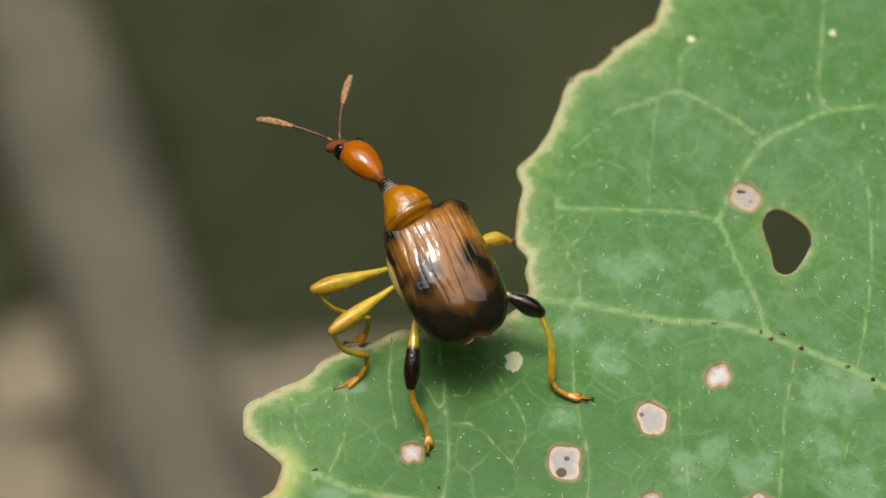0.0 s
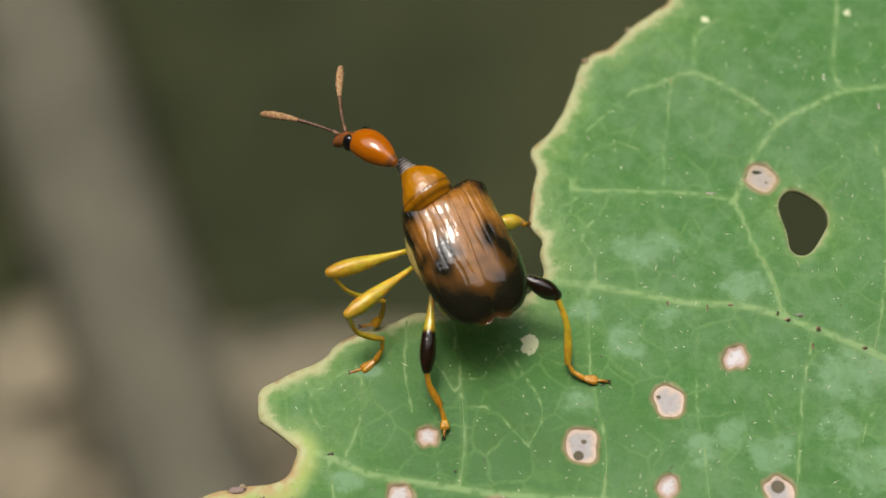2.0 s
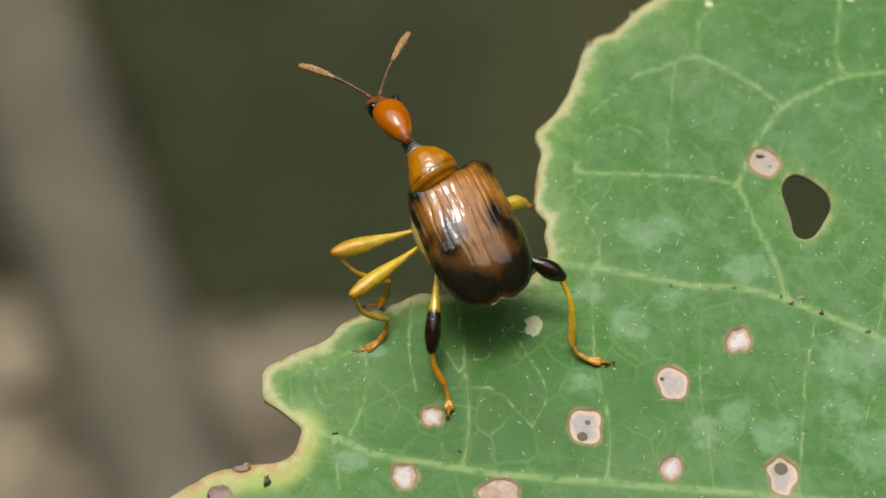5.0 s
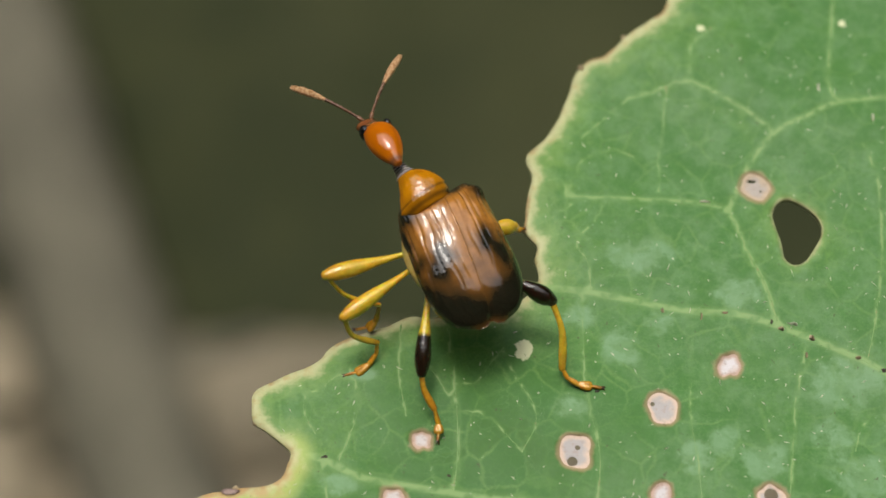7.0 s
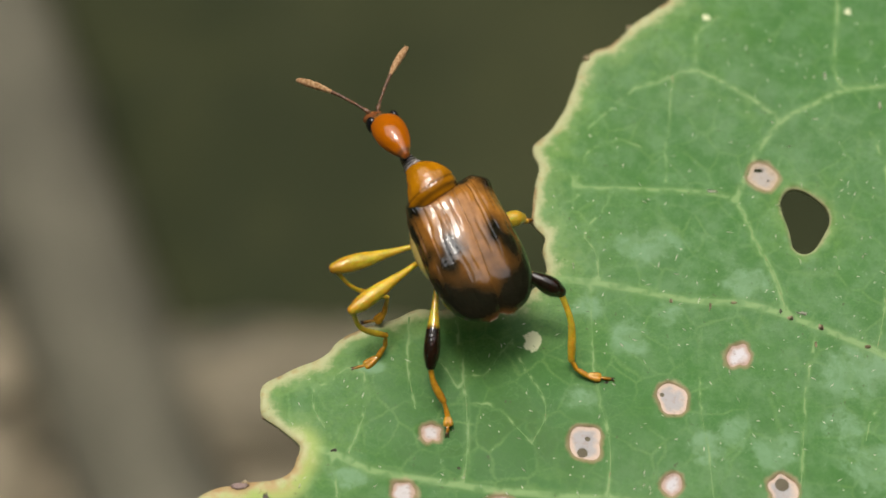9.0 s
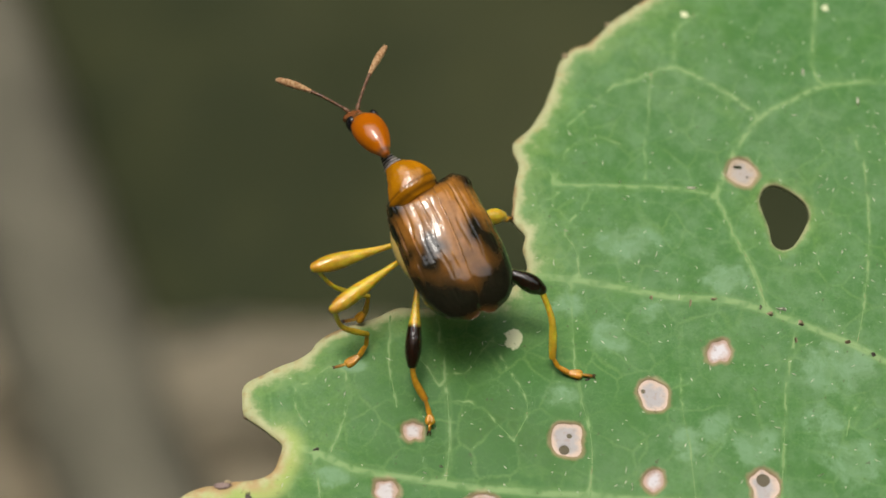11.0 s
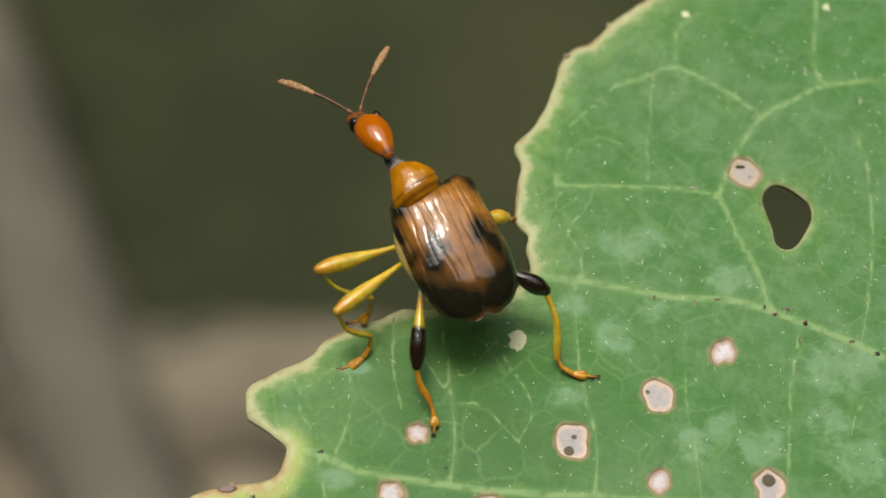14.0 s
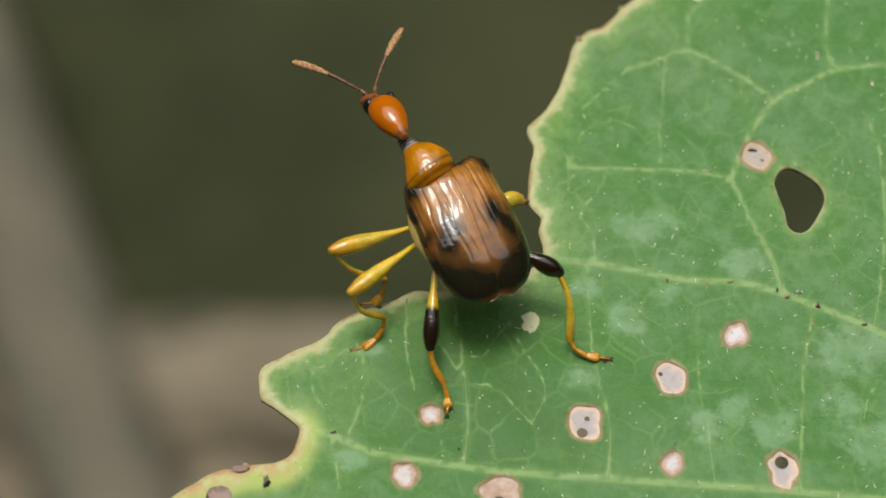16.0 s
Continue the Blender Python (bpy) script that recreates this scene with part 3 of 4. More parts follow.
    # glands on the teeth
    for c in ((-5.41, -6.62), (3.56, 5.06), (2.07, 2.00), (1.92, -0.46), (4.86, 6.13), (-5.86, -8.57)):
        bm = bmesh.new()
        ball(bm, c[0], c[1], -0.08, 0.10, 0.09, 0.08, 10, 7)
        part("tooth_gland", bm, GLAND, root)
    # stalk down to the ground
    foot = (23.15, -10.78)
    zf = float(height(np.array([foot]))[0])
    pv, pf, _ = tube([(foot[0] - 1.0, foot[1] + 0.4, zf), (foot[0] + 6, foot[1] - 3, zf - 4), (foot[0] + 26, foot[1] - 12, -60), (foot[0] + 34, foot[1] - 16, -190), (foot[0] + 36, foot[1] - 18, -310)],
                     (0.5, 0.6, 1.0, 1.4, 1.8), 12, 3.0)
    sheet_part("stalk", pv, pf, STALK, root)
    return root


leaf()


# ---- the weevil ----
BASE = Vector((0.06, -2.89, 0.00)) * MM
VIEW = pose(0, 0, 0, 28.2)


def held(x, y, z, *turns):
    """A pose in the weevil's space from a place in millimetres and turns."""
    m = Matrix.Translation(Vector((x, y, z)) * MM - BASE) @ VIEW
    for t in turns:
        m = m @ t
    return m


def aim(way, up):
    """The turn whose y axis points along way and whose z axis leans to up."""
    y = Vector(way).normalized()
    x = y.cross(Vector(up)).normalized()
    z = x.cross(y)
    return Matrix((x, y, z)).transposed().to_4x4()


BODY = held(*(0.065, -2.595, 2.60), pose(0, 0, 0, 0, 0, 25.5), pose(0, 0, 0, -19.7), pose(0, 0, 0, 0, 17.9))
PRONOTUM = held(*(-0.89, -1.45, 3.30), pose(0, 0, 0, 0, 0, 37), pose(0, 0, 0, -12), pose(0, 0, 0, 0, 14))
S = (0.0, 0.05, 0.16, 0.35, 0.6, 0.78, 0.9, 0.97, 1.0)
HALF = (0.95, 1.18, 1.29, 1.35, 1.39, 1.31, 1.08, 0.76, 0.22)
DOME = (0.62, 0.80, 0.93, 0.92, 0.78, 0.61, 0.42, 0.23, 0.02)


def elytron(side, parent):
    """One ribbed wing case: rows of punctured grooves, black marks and a dark rear."""
    ns, na = 190, 110
    s = np.linspace(0, 1, ns)[:, None] ** np.array(0.92)
    a = np.linspace(0.0, 1.0, na)[None, :]
    fine = np.linspace(0, 1, 400)
    eased = lambda rows: np.interp(s, fine, np.convolve(np.pad(np.interp(fine, S, rows), 12, "edge"), np.ones(25) / 25, "valid"))
    half, dome = eased(HALF), eased(DOME)
    ang = a * radians(101)
    sx, cz = np.sin(ang), np.cos(ang)
    k = (np.abs(sx) ** 2.12 + np.abs(cz) ** 2.12) ** (-1 / 2.12)
    field = lambda fa, fs, seed: np.array([[noise.noise((p * fa, q * fs, seed + side)) for p in a[0]] for q in s[:, 0]])
    rough, coarse, cloud, broken = field(17.0, 10.0, 3.1), field(8.0, 5.0, 9.2), field(3.1, 3.6, 5.0), field(10.0, 5.0, 1.7)
    # nine rows of pits that waver along the case
    row = (a + 0.030 * coarse + 0.008 * np.sin(s * 17 + a * 9)) * 9.0
    groove = np.clip(np.cos((row % 1.0) * 2 * math.pi), 0, 1) ** 1.3
    pit = np.clip(np.cos(s * 2 * math.pi * 24 + np.round(row) * 2.1), 0, 1)
    strong = np.interp(s, (0.0, 0.04, 0.40, 0.60, 0.8, 1.0), (0.5, 1.0, 0.9, 0.40, 0.10, 0.05))
    dent = strong * (0.024 * groove * np.clip(a / 0.06, 0, 1) * np.clip(0.55 + 1.3 * broken, 0.05, 1.2) + 0.003 * groove * pit + 0.011 * rough + 0.026 * coarse) + 0.014 * cloud
    hump = 0.10 * np.exp(-(((s - 0.09) / 0.07) ** 2 + ((a - 0.56) / 0.14) ** 2))
    dip = 0.035 * np.exp(-(((s - 0.20) / 0.10) ** 2 + ((a - 0.25) / 0.2) ** 2))
    r = 1 - dent / 1.0 + hump - dip
    x = side * (half * k * sx * r + 0.001)
    z = dome * k * cz * r
    y = 1.74 - 4.12 * s * (1 - 0.030 * np.exp(-(a / 0.16) ** 2) * s ** 8) - 0.30 * (1 - s) ** 8 * np.exp(-(a / 0.45) ** 2)
    z = z - 0.06 * np.exp(-(a / 0.05) ** 2) * np.clip((s - 0.7) / 0.3, 0, 1)
    # pigment, with groove shade painted in as faint dark lines
    blot = lambda s0, a0, ws, wa: np.exp(-(((s - s0 + 0.05 * coarse) / ws) ** 2 + ((a - a0 + 0.05 * rough) / wa) ** 2) ** 1.0)
    marks = np.maximum.reduce([1.5 * blot(0.48, 0.28, 0.090, 0.14), 1.5 * blot(0.57, 0.40, 0.095, 0.16), 1.0 * blot(0.48, 0.74, 0.075, 0.34), 1.5 * blot(0.10, 0.60, 0.10, 0.20), 1.05 * blot(0.30, 0.84, 0.42, 0.22), 1.3 * blot(0.0, 0.4, 0.06, 0.9)])
    lines = 0.12 * groove * strong + 0.50 * np.clip(cloud + 0.05, 0, 1) + 0.25 * np.clip(coarse, 0, 1) + 0.05
    rear = np.clip((s + 0.015 * coarse + 0.03 * cloud - 0.590 + 0.20 * np.clip(a - 0.40, 0, 1) / 0.5 - 0.12 * np.exp(-(a / 0.22) ** 2)) / 0.20, 0, 1)
    rear = rear * rear * (3 - 2 * rear) * np.interp(s, (0, 0.972, 0.99, 1), (1, 1, 0.80, 0.7))
    haze = 0.36 * np.clip((s - 0.44) / 0.18, 0, 1)
    dark = 1 - (1 - np.clip(marks, 0, 0.97)) * (1 - 0.985 * rear) * (1 - np.clip(lines * 0.7 + haze * (s < 0.97), 0, 0.9))
    for _ in range(3):
        wide = np.pad(dark, 2, "edge")
        dark = sum(wide[i:i + ns, j:j + na] for i in range(5) for j in range(5)) / 25
    # grooves darkened once more, shade put into the pigment
    dark = np.clip(dark + (0.05 * groove + 0.10 * rough) * strong, 0, 1)
    v = np.stack([x, y, z], -1).reshape(-1, 3)
    idx = np.arange(ns * na).reshape(ns, na)
    q = np.stack([idx[:-1, :-1], idx[:-1, 1:], idx[1:, 1:], idx[1:, :-1]], -1).reshape(-1, 4)
    if side > 0:
        q = q[:, ::-1]
    # an inner skin gives the case its thickness
    inner = v * np.array((0.965, 0.99, 0.93)) - np.array((0, 0, 0.03))
    m = len(v)
    edge = np.r_[idx[0, :], idx[1:, -1], idx[-1, -2::-1], idx[-2:0:-1, 0]]
    nxt = np.roll(edge, -1)
    wall = np.stack([edge, nxt, nxt + m, edge + m], -1)
    if side < 0:
        wall = wall[:, ::-1]
    faces = np.r_[q, q[:, ::-1] + m, wall[:, ::-1]].tolist()
    d = dark.reshape(-1)
    sheet_part("elytron", np.r_[v, inner], faces, ELYTRON, parent, [("dark", np.r_[d, d])], "ribbed brown wing case with black marks and a dark rear")


def limb(name, points, radii, material, parent, dark=(0, 0), sides=14, flat=1.0, amber=0.0):
    """A segment of a leg through places in millimetres, darkened past the given part of its length."""
    off = np.array(BASE) / MM
    v, f, w = tube([np.array(p) - off for p in points], radii, sides, 0.05, flat)
    d = np.clip((w - dark[0]) / max(dark[1] - dark[0], 1e-6), 0, 1) if dark[1] else 0 * w
    return sheet_part(name, v, f, material, parent, [("dark", d), ("amber", amber * np.clip((w - 0.72) / 0.26, 0, 1))])


CLUBBED = (0.30, 0.30, 0.33, 0.40, 0.52, 0.68, 0.84, 0.96, 1.0, 0.94, 0.62)


def leg(parent, hip, knee, ankle, foot, thick=0.26, shin=0.07, horn=LEGHORN, dark=(0, 0), bow=0.12, bent=(0.03, 0.0, 0.07)):
    """Coxa, club-shaped femur, slim curved tibia with a spur, and a lobed tarsus with claws."""
    hip, knee, ankle = (np.array(p, dtype=float) for p in (hip, knee, ankle))
    off = np.array(BASE) / MM
    bm = bmesh.new()
    ball(bm, *(hip - off), 0.18, 0.18, 0.18)
    root = part("leg", bm, BELLY, parent)
    mid = (hip + knee) / 2 + np.array((0, 0, bow))
    limb("femur", [hip, mid, knee], [thick * c for c in CLUBBED], LEGHORN, root, dark, 20, amber=1.0)
    way = ankle - knee
    half = (knee + ankle) / 2 + np.array(bent)
    limb("tibia", [knee, half, ankle], (shin * 1.05, shin * 0.85, shin * 0.95, shin * 1.15, shin * 1.3, shin * 1.05), horn, root, amber=0.9)
    out = np.cross(way, (0, 0, 1.0))
    out /= max(np.linalg.norm(out), 1e-6)
    limb("spur", [ankle, ankle + way * 0.02 - out * 0.10], (0.035, 0.012), FOOTHORN, root, (-0.5, 0.8), 8)
    line = spline([ankle, *(np.array(p, dtype=float) for p in foot)], 0.03)
    cut = np.linspace(0, len(line) - 1, 5).astype(int)
    for i in range(4):
        a, b = line[cut[i]], line[cut[i + 1]]
        wide = (0.068, 0.085, 0.11, 0.05)[i]
        along = (b - a) / max(np.linalg.norm(b - a), 1e-6)
        across = np.cross(along, (0, 0, 1.0))
        across /= max(np.linalg.norm(across), 1e-6)
        shape = (wide * 0.55, wide * 0.85, wide * 1.1, wide * 0.9)
        if i == 2:
            # the third joint is split into two pads
            for k in (-1, 1):
                limb("tarsal_pad", [a, (a + b) / 2 + across * k * wide * 0.35, b + across * k * wide * 0.50], [c * 0.85 for c in shape], FOOTHORN, root, sides=10)
        else:
            limb("tarsal_segment", [a, (a + b) / 2 + np.array((0, 0, 0.012)), b], shape, FOOTHORN, root, (0.2, 1.4) if i == 3 else (0, 0), 10)
    way = line[-1] - line[cut[3]]
    way /= np.linalg.norm(way)
    across = np.cross(way, (0, 0, 1.0))
    for k in (-1, 1):
        tip = line[-1]
        limb("claw", [tip, tip + way * 0.07 + across * k * 0.035 + np.array((0, 0, 0.02)), tip + way * 0.12 + across * k * 0.045 - np.array((0, 0, 0.03))], (0.032, 0.024, 0.010), FOOTHORN, root, (-1.0, 0.2), 8)
    return root


def antenna(parent, side):
    """A beaded brown stalk and a hairy three-jointed club along y, bowed outwards."""
    sag = lambda y: side * 0.34 * ((y / 2.15) ** 2 - y / 2.15)
    rows = [(-0.03, 0.03, 0.03, 0.0), (0.04, 0.060, 0.060, 0.0), (0.17, 0.062, 0.062, 0.0)]
    for i in range(7):
        y, r = 0.28 + i * 0.145, 0.048 + 0.002 * i
        rows += [(y - 0.07, r * 0.62, r * 0.62, 0.0), (y, r, r, 0.012 * math.sin(i))]
    v, f = turned(rows + [(1.24, 0.04, 0.04, 0.0)], 12)
    v[:, 0] += sag(v[:, 1])
    root = sheet_part("antenna", v, f, FUNICLE, parent, (), "beaded brown feeler with a tan club")
    club = bmesh.new()
    for y, r, l in ((1.28, 0.062, 0.16), (1.46, 0.088, 0.19), (1.67, 0.108, 0.21), (1.89, 0.112, 0.22), (2.08, 0.088, 0.17)):
        ball(club, 0, y, 0.0, r, l, r * 0.85, 14, 10)
    for vert in club.verts:
        vert.co.x += sag(vert.co.y)
    part("club", club, CLUB, root)
    hairs = bmesh.new()
    rng = random.Random(3 + side)
    for _ in range(420):
        y, a = rng.uniform(1.2, 2.2), rng.uniform(0, 6.283)
        r = 0.100 * math.sqrt(max(0.05, 1 - ((y - 1.78) / 0.50) ** 2))
        p = Vector((math.cos(a) * r + sag(y), y, math.sin(a) * r * 0.85))
        d = Vector((math.cos(a) * 0.035, 0.05, math.sin(a) * 0.035))
        w = Vector((-math.sin(a), 0, math.cos(a))) * 0.004
        hairs.faces.new([hairs.verts.new(q) for q in (p - w, p + w, p + d)])
    part("bristles", hairs, CLUB, root)
    return root


def weevil():
    root = new("weevil")
    root.location = BASE
    tagged(root, "glossy orange-brown weevil with yellow legs standing on a leaf", "weevil")
    # body
    v, f = turned([(1.60, 0.80, 0.40, -0.20), (1.3, 1.08, 0.60, -0.26), (0.5, 1.40, 0.74, -0.28), (-0.4, 1.38, 0.72, -0.24), (-1.1, 1.08, 0.52, -0.14), (-1.72, 0.72, 0.30, -0.06), (-2.00, 0.20, 0.12, -0.04)], 48)
    body = sheet_part("body", v, f, BELLY, root, [("dark", np.clip(-v[:, 1] * 0.3, 0, 0.5))], "amber underside of the body")
    body.matrix_basis = BODY
    elytron(-1, body)
    elytron(1, body)
    # pronotum with its waist and collar
    v, f = turned([(-0.30, 0.62, 0.50, -0.06), (-0.12, 0.74, 0.60, -0.05), (0.00, 0.765, 0.62, -0.03), (0.055, 0.742, 0.605, -0.02), (0.10, 0.745, 0.61, -0.01), (0.20, 0.72, 0.59, 0.0), (0.32, 0.665, 0.55, 0.02),
                   (0.46, 0.585, 0.50, 0.04), (0.60, 0.49, 0.45, 0.05), (0.72, 0.39, 0.38, 0.05), (0.82, 0.31, 0.31, 0.04), (0.89, 0.25, 0.25, 0.02), (0.95, 0.15, 0.15, 0.02)], 64)
    v[:, 0] += 0.10 * np.sin(np.clip(v[:, 1] / 0.9, 0, 1) * math.pi)
    y = v[:, 1]
    swell = np.array([noise.noise((p[0] * 2.2, p[1] * 3.0, p[2] * 2.2 + 4)) + 0.6 * noise.noise((p[0] * 5, p[1] * 6, p[2] * 5)) for p in v])
    v[:, [0, 2]] *= (1 + 0.050 * swell * np.clip((0.95 - y) * 4, 0, 1))[:, None]
    pronotum = sheet_part("pronotum", v, f, HORN, body, [("dark", 0.45 * np.exp(-((y - 0.06) / 0.03) ** 2) + 0.22 * np.clip((0.30 - y) / 0.2, 0, 1) + 0.5 * np.exp(-((y + 0.16) / 0.06) ** 2) + 0.8 * np.clip((y - 0.86) / 0.05, 0, 1))], "smooth amber neck shield")
    pronotum.matrix_basis = BODY.inverted() @ PRONOTUM
    # ringed collar between shield and head; its pale ridges are painted reflections
    v, f = turned([(0.84, 0.12, 0.12, 0.02), (0.87, 0.27, 0.27, 0.02), (0.91, 0.275, 0.275, 0.02), (0.95, 0.20, 0.20, 0.02), (0.99, 0.24, 0.24, 0.02), (1.03, 0.18, 0.18, 0.02), (1.07, 0.22, 0.22, 0.02), (1.11, 0.165, 0.165, 0.02), (1.15, 0.20, 0.20, 0.02), (1.19, 0.15, 0.15, 0.02), (1.23, 0.18, 0.18, 0.02), (1.30, 0.12, 0.12, 0.02)], 40)
    sheet_part("collar", v, f, COLLAR, pronotum, [("dark", np.clip((0.225 - np.hypot(v[:, 0], v[:, 2] - 0.02) - 0.10 * (v[:, 1] - 0.87)) / 0.02, 0, 1))], "glossy black ringed collar with reflections painted as grey ridges")
    # scutellum
    bm = bmesh.new()
    ball(bm, 0.0, 1.50, 0.56, 0.15, 0.13, 0.06, 16, 8)
    part("scutellum", bm, HORN, body)
    # head: pear-shaped with a bent-down snout
    v, f = turned([(-0.10, 0.10, 0.10, 0.0), (0.00, 0.165, 0.16, 0.0), (0.13, 0.225, 0.22, 0.0), (0.40, 0.355, 0.33, 0.01), (0.75, 0.455, 0.41, 0.02), (1.08, 0.480, 0.42, 0.02), (1.35, 0.440, 0.38, 0.0),
                   (1.55, 0.370, 0.32, -0.06), (1.70, 0.300, 0.27, -0.13), (1.86, 0.275, 0.25, -0.21), (2.02, 0.300, 0.26, -0.29), (2.15, 0.315, 0.25, -0.36), (2.25, 0.270, 0.20, -0.40), (2.31, 0.15, 0.11, -0.42)], 56)
    v[:, 1] *= 0.91
    yy = v[:, 1] / 0.91
    head = sheet_part("head", v, f, HEADHORN, root, [("dark", np.clip(0.85 * np.exp(-(yy / 0.10) ** 2) + 0.70 * np.clip((yy - 1.50) / 0.25, 0, 1), 0, 1))], "polished red-orange pear-shaped head")
    for k in (-1, 1):
        bm = bmesh.new()
        ball(bm, k * 0.335, 1.39, -0.02, 0.15, 0.19, 0.25, 24, 16)
        part("eye", bm, EYE, head, "bulging black eye")
    bm = bmesh.new()
    for k in (-1, 1):
        ball(bm, k * 0.10, 2.09, -0.45, 0.08, 0.07, 0.05, 10, 8)
    part("mandibles", bm, FOOTHORN, head)
    feelers = [antenna(head, -1), antenna(head, 1)]
    # legs: hip, knee, ankle, tarsus
    leg(root, (-1.20, -2.53, 2.35), (-3.50, -3.36, 2.50), (-2.10, -3.52, 1.10), [(-2.22, -3.67, 0.35), (-2.45, -3.80, 0.20), (-2.76, -3.79, 0.10)], 0.240, 0.062, bow=0.0, bent=(-0.20, -0.15, 0.0))
    leg(root, (-0.98, -2.80, 2.20), (-2.99, -4.47, 2.20), (-2.13, -4.51, 0.75), [(-2.20, -4.73, 0.30), (-2.57, -5.06, 0.12), (-3.01, -5.19, 0.06)], 0.228, 0.072, bow=0.02, bent=(-0.22, -0.16, 0.0))
    leg(root, (-0.73, -3.45, 1.95), (-0.88, -5.63, 1.20), (-0.54, -6.33, 0.45), [(-0.43, -6.60, 0.20), (-0.40, -6.90, 0.12), (-0.42, -7.09, 0.06)], 0.235, 0.085, FOOTHORN, (0.52, 0.57), bent=(-0.10, 0.02, 0.03))
    leg(root, (1.20, -3.10, 2.10), (2.63, -3.62, 1.70), (2.96, -5.04, 0.40), [(3.19, -5.33, 0.18), (3.58, -5.42, 0.12), (4.04, -5.46, 0.06)], 0.27, 0.092, LEGHORN, (0.30, 0.42), bent=(0.14, 0.06, 0.08))
    leg(root, (0.67, -1.90, 2.30), (1.56, -1.55, 2.10), (1.63, -0.70, 0.50), [(1.65, -0.55, 0.20), (1.75, -0.50, 0.10), (1.89, -0.49, 0.05)], 0.24, 0.08)
    leg(root, (0.50, -2.40, 2.10), (1.10, -2.20, 1.60), (1.10, -2.75, 0.70), [(1.05, -2.95, 0.30), (1.10, -3.12, 0.15), (1.15, -3.30, 0.08)], 0.20, 0.08)
    return root, body, head, feelers


WEEVIL, WEEVIL_BODY, WEEVIL_HEAD, FEELERS = weevil()


# ---- the undergrowth far below ----
GROUND = -310.0


def ground():
    def axis(c):
        near = np.arange(-400, 401, 10.0)
        far = 400 + np.cumsum(60 * 1.32 ** np.arange(24))
        return np.r_[-far[::-1], near, far] + c
    xs, ys = axis(0), axis(160)
    gx, gy = np.meshgrid(xs, ys)
    z = GROUND + 3.0 * np.sin(gx / 37) * np.cos(gy / 29) + 2.0 * np.sin(gx / 11 + gy / 17)
    v = np.stack([gx, gy, z], -1).reshape(-1, 3)
    idx = np.arange(v.shape[0]).reshape(gx.shape)
    f = np.stack([idx[:-1, :-1], idx[:-1, 1:], idx[1:, 1:], idx[1:, :-1]], -1).reshape(-1, 4).tolist()
    ob = sheet_part("ground", v, f, SOIL, None)
    tagged(ob, "dark olive-brown forest soil far below the leaf", "ground", kind="structure")


def stick(points, radii, label, material, knots=2):
    """A fallen branch with knots and a snapped side twig."""
    root = new("dead_branch")
    tagged(root, label, "branch")
    v, f, _ = tube(points, radii, 18, 5.0)
    v = v + 0.5 * np.sin(v[:, [1, 2, 0]] * 0.35)
    sheet_part("wood", v, f, material, root)
    line = spline(points, 5.0)
    for i in range(knots):
        p = line[int(len(line) * (0.3 + 0.3 * i))]
        bm = bmesh.new()
        ball(bm, p[0] + 2, p[1], p[2] + radii[1] * 0.75, 3.0, 3.4, 2.2, 14, 8)
        part("knot", bm, material, root)
    p = line[int(len(line) * 0.8)]
    tv, tf, _ = tube([p, p + np.array((8, 9, 4)), p + np.array((20, 15, 3))], (2.4, 2.0, 1.4), 10, 3.0)
    sheet_part("twig", tv, tf, material, root)


def dead_leaf(x, y, z, long, wide, turn, tilt, seed):
    """A curled dry leaf with a ribbed blade and a stalk."""
    n, m = 22, 12
    u, w = np.meshgrid(np.linspace(-1, 1, n), np.linspace(-1, 1, m), indexing="ij")
    half = wide * (1 - np.abs(u) ** 2.2) ** 0.8 * (1 - 0.2 * u)
    px, py = u * long, w * half
    pz = 0.10 * wide * (w ** 2) * 2 + 0.06 * long * u ** 2 + 0.8 * np.sin(u * 9 + seed) * w
    v = np.stack([px, py, pz], -1).reshape(-1, 3)
    idx = np.arange(n * m).reshape(n, m)
    f = np.stack([idx[:-1, :-1], idx[1:, :-1], idx[1:, 1:], idx[:-1, 1:]], -1).reshape(-1, 4)
    k = len(v)
    edge = np.r_[idx[0, :], idx[1:, -1], idx[-1, -2::-1], idx[-2:0:-1, 0]]
    nxt = np.roll(edge, -1)
    faces = np.r_[f, f[:, ::-1] + k, np.stack([nxt, edge, edge + k, nxt + k], -1)].tolist()
    root = new("dead_leaf")
    tagged(root, "dry curled brown leaf lying on the soil", "dead leaf", "leaf litter")
    root.matrix_basis = Matrix.Translation(Vector((x, y, z)) * MM) @ pose(0, 0, 0, tilt, 0, turn)
    sheet_part("blade", np.r_[v, v - np.array((0, 0, 0.4))], faces, LITTER, root)
    sv, sf, _ = tube([(-long * 1.35, 0, 1.2), (-long, 0, 0.06 * long), (0, 0, -0.5), (long * 0.9, 0, 0.05 * long)], (0.7, 0.6, 0.4), 8, 3.0)
    sheet_part("midrib", sv, sf, LITTER, root)


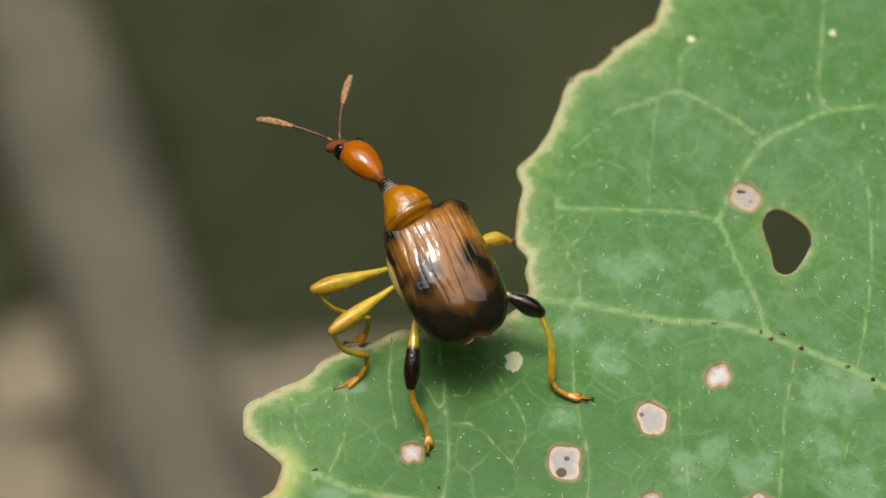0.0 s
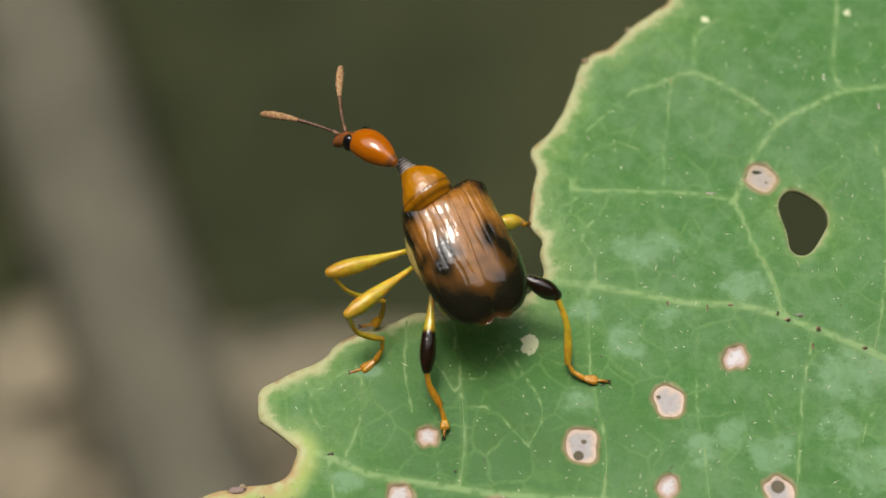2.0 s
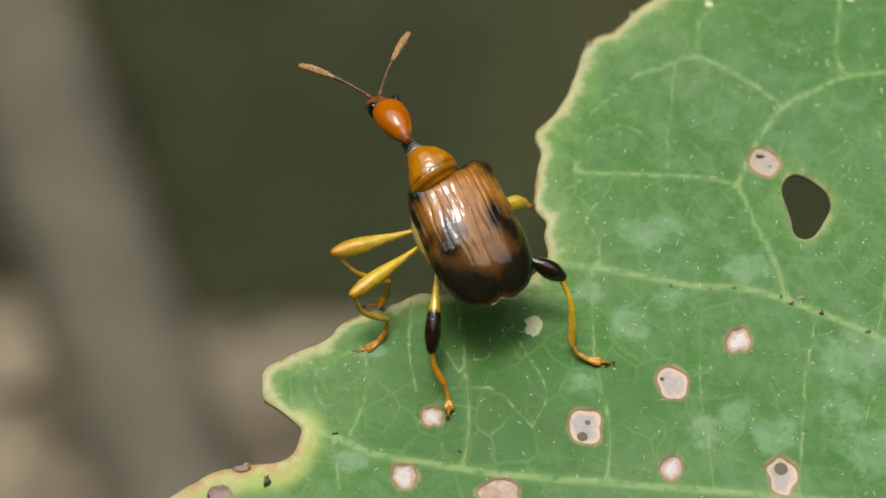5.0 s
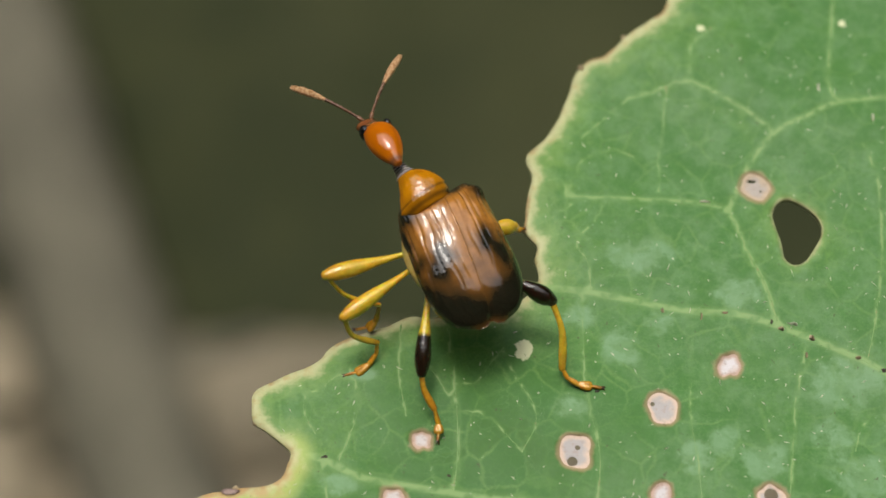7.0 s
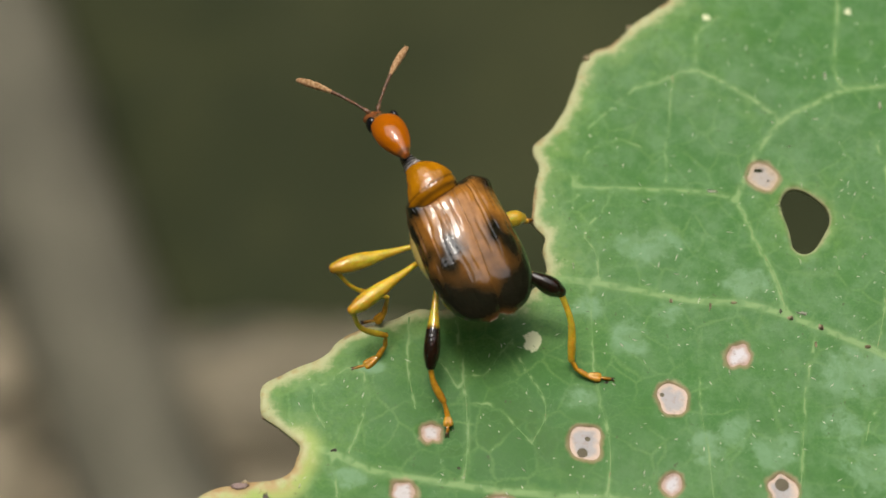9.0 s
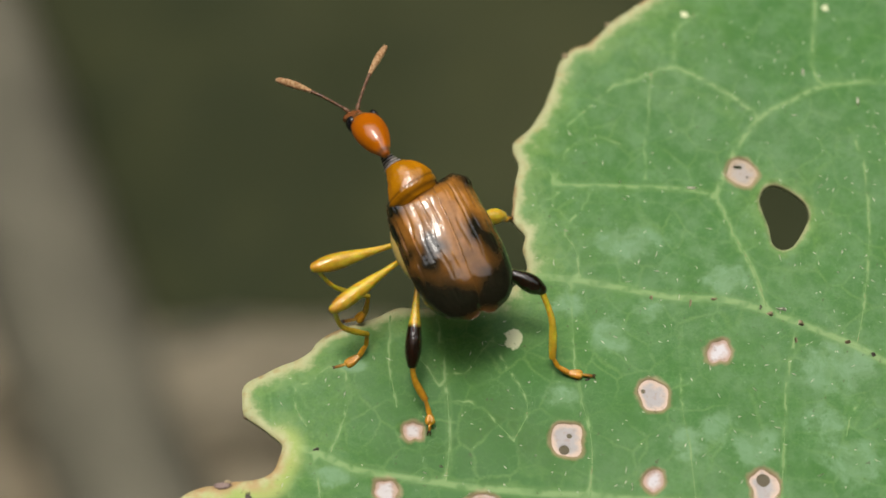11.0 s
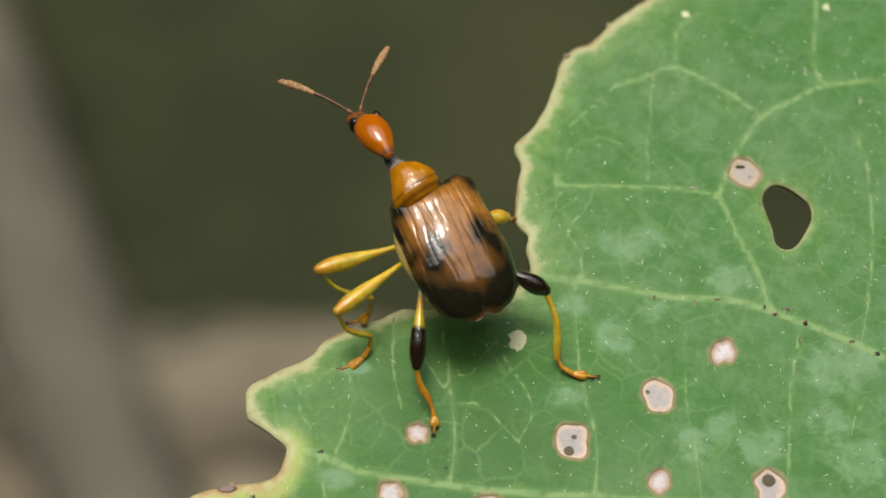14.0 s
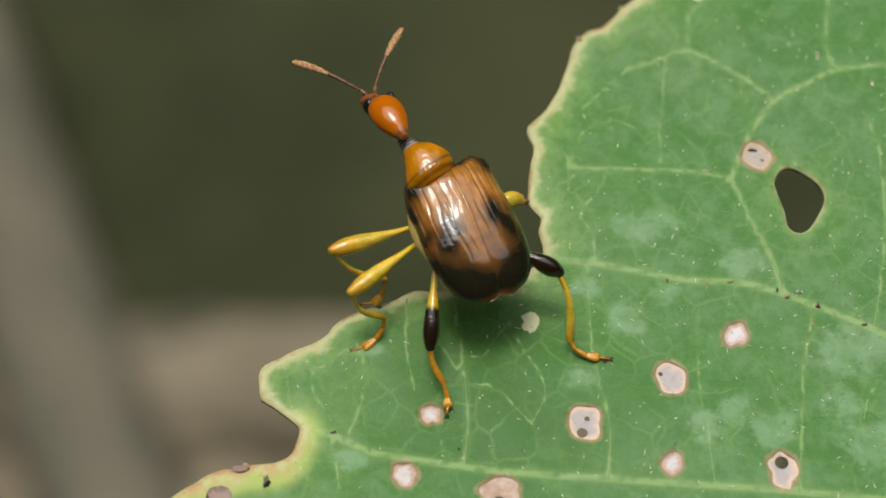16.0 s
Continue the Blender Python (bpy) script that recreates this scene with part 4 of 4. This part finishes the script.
def woodland():
    """An unseen dark uneven wall, added to block the sky all round and arched over one side."""
    na, nz = 200, 44
    verts = []
    for shell in (0, 1):
        for j in range(nz):
            for i in range(na):
                a = 2 * math.pi * i / na
                c, q = math.cos(a), math.sin(a)
                arch = max(0.0, min(1.0, 0.05 - 1.1 * q))
                rise = 45 + 3.5 * noise.noise((c * 3, q * 3, 1.0)) + 3.0 * noise.noise((c * 11, q * 11, 4.0)) + 40 * arch * arch * (3 - 2 * arch)
                up = radians(rise) * j / (nz - 1)
                far = 4300 / max(math.cos(up), 0.74)
                far += 380 * noise.noise((c * 7, q * 7, up * 5)) + 170 * noise.noise((c * 24, q * 24, up * 17))
                far = far + 500 if shell else far
                verts.append((c * far * math.cos(up), q * far * math.cos(up), GROUND - 20 + far * math.sin(up)))
    half = na * nz
    faces = []
    for j in range(nz - 1):
        for i in range(na):
            k = (i + 1) % na
            a, b, c, d = j * na + i, j * na + k, (j + 1) * na + k, (j + 1) * na + i
            faces += [(d, c, b, a), (half + a, half + b, half + c, half + d)]
    t = (nz - 1) * na
    faces += [(t + i, half + t + i, half + t + (i + 1) % na, t + (i + 1) % na) for i in range(na)]
    ob = sheet_part("backdrop", verts, faces, SKY_BLOCKER, None)
    tagged(ob, "unseen dark green wall added all round to block sky light", "woodland", kind="structure")


ground()
# added out of view to darken sky light and reflections
woodland()
stick([(-96.53, 233.75, -292.00), (-78.95, 191.63, -292.00), (-70.77, 170.41, -293.00), (-62.95, 150.12, -294.00), (-53.59, 127.26, -296.00), (-43.37, 99.59, -297.00)], (12, 12, 12, 12, 12, 12), "grey weathered dead branch lying on the soil", BARK)
stick([(-60.00, 132.00, -303.00), (-41.15, 132.50, -304.00), (-16.89, 132.40, -305.00), (10.25, 129.00, -305.00), (46.13, 122.50, -306.00)], (13, 14, 14, 13), "thick brown dead branch lying on the soil", DEADWOOD, 1)
for c, long, wide, turn, tilt, seed in (((-35.04, 129.56, -297.00), 17, 9, 8, 3, 12), ((-50.84, 126.51, -297.00), 14, 8, -25, 3, 13), ((-37.97, 126.91, -302.00), 19, 9, -5, 3, 10), ((-77.19, 142.52, -302.00), 12, 8, 60, 3, 11), ((-65.45, 121.27, -303.00), 18, 11, 15, 3, 6), ((-44.02, 121.46, -303.00), 18, 10, -10, 3, 7), ((-31.48, 120.61, -303.00), 15, 9, 25, -3, 8), ((-81.74, 123.07, -303.00), 15, 9, -20, 3, 9), ((-58.45, 119.14, -303.00), 13, 8, 20, 3, 1), ((-45.98, 117.67, -303.00), 16, 9, -15, -4, 2), ((-31.85, 118.59, -303.00), 17, 10, 30, 3, 3), ((-20.22, 113.79, -303.00), 16, 9, -35, 4, 4), ((-4.35, 115.65, -303.00), 20, 12, 10, 3, 5), ((-52.0, 122.5, -300.00), 17, 10, 35, 3, 14), ((-38.5, 113.5, -300.00), 18, 10, 5, -3, 15)):
    dead_leaf(*c, long, wide, turn, tilt, seed)


# ---- what moves ----
def motions():
    necks = {"first": (-1.74, -0.76, 4.05), "aside": (-1.77, -0.79, 4.05), "ahead": (-1.61, -0.68, 4.05)}
    turns = {  # the head's way and its back's way, in the weevil's sight frame
        "first": ((-0.63, 0.61, -0.47), (0.22, 0.74, 0.63)),
        "aside": ((-0.735, 0.485, -0.47), (0.17, 0.77, 0.61)),
        "ahead": ((-0.456, 0.667, -0.59), (0.05, 0.70, 0.72))}
    ways = {  # left and right feeler
        "first": ((-0.93, 0.27, -0.10), (0.09, 0.82, -0.55)),
        "aside": ((-0.97, 0.26, 0.0), (-0.10, 0.82, -0.52)),
        "ahead": ((-0.90, 0.41, -0.10), (0.34, 0.82, -0.45))}
    times = [(0.0, "first"), (0.6, "first"), (0.95, "aside"), (2.0, "aside"), (3.4, "aside"), (4.7, "ahead"), (8.0, "ahead"), (16.0, "ahead")]
    pose_of = {k: held(*necks[k], aim(*w)) for k, w in turns.items()}
    walk(WEEVIL_HEAD, [(t, pose_of[k]) for t, k in times])
    for i, feeler in enumerate(FEELERS):
        root = Vector(((-0.12, 0.12)[i], 1.96, -0.14)) * MM
        local = {k: Matrix.Translation(root) @ (pose_of[k].inverted() @ held(0, 0, 0, aim(ways[k][i], (0, 0, 1)))).to_3x3().to_4x4() for k in turns}
        walk(feeler, [(t, local[k]) for t, k in times])
    sway = [(0.0, -0.09, -0.06), (0.5, -0.03, -0.05), (1.0, 0.02, 0.05), (1.5, 0, 0), (16.0, 0, 0)]
    walk(WEEVIL_BODY, [(t, Matrix.Translation(Vector((x, z * 0.88, z * 0.47)) * MM) @ BODY) for t, x, z in sway])


motions()
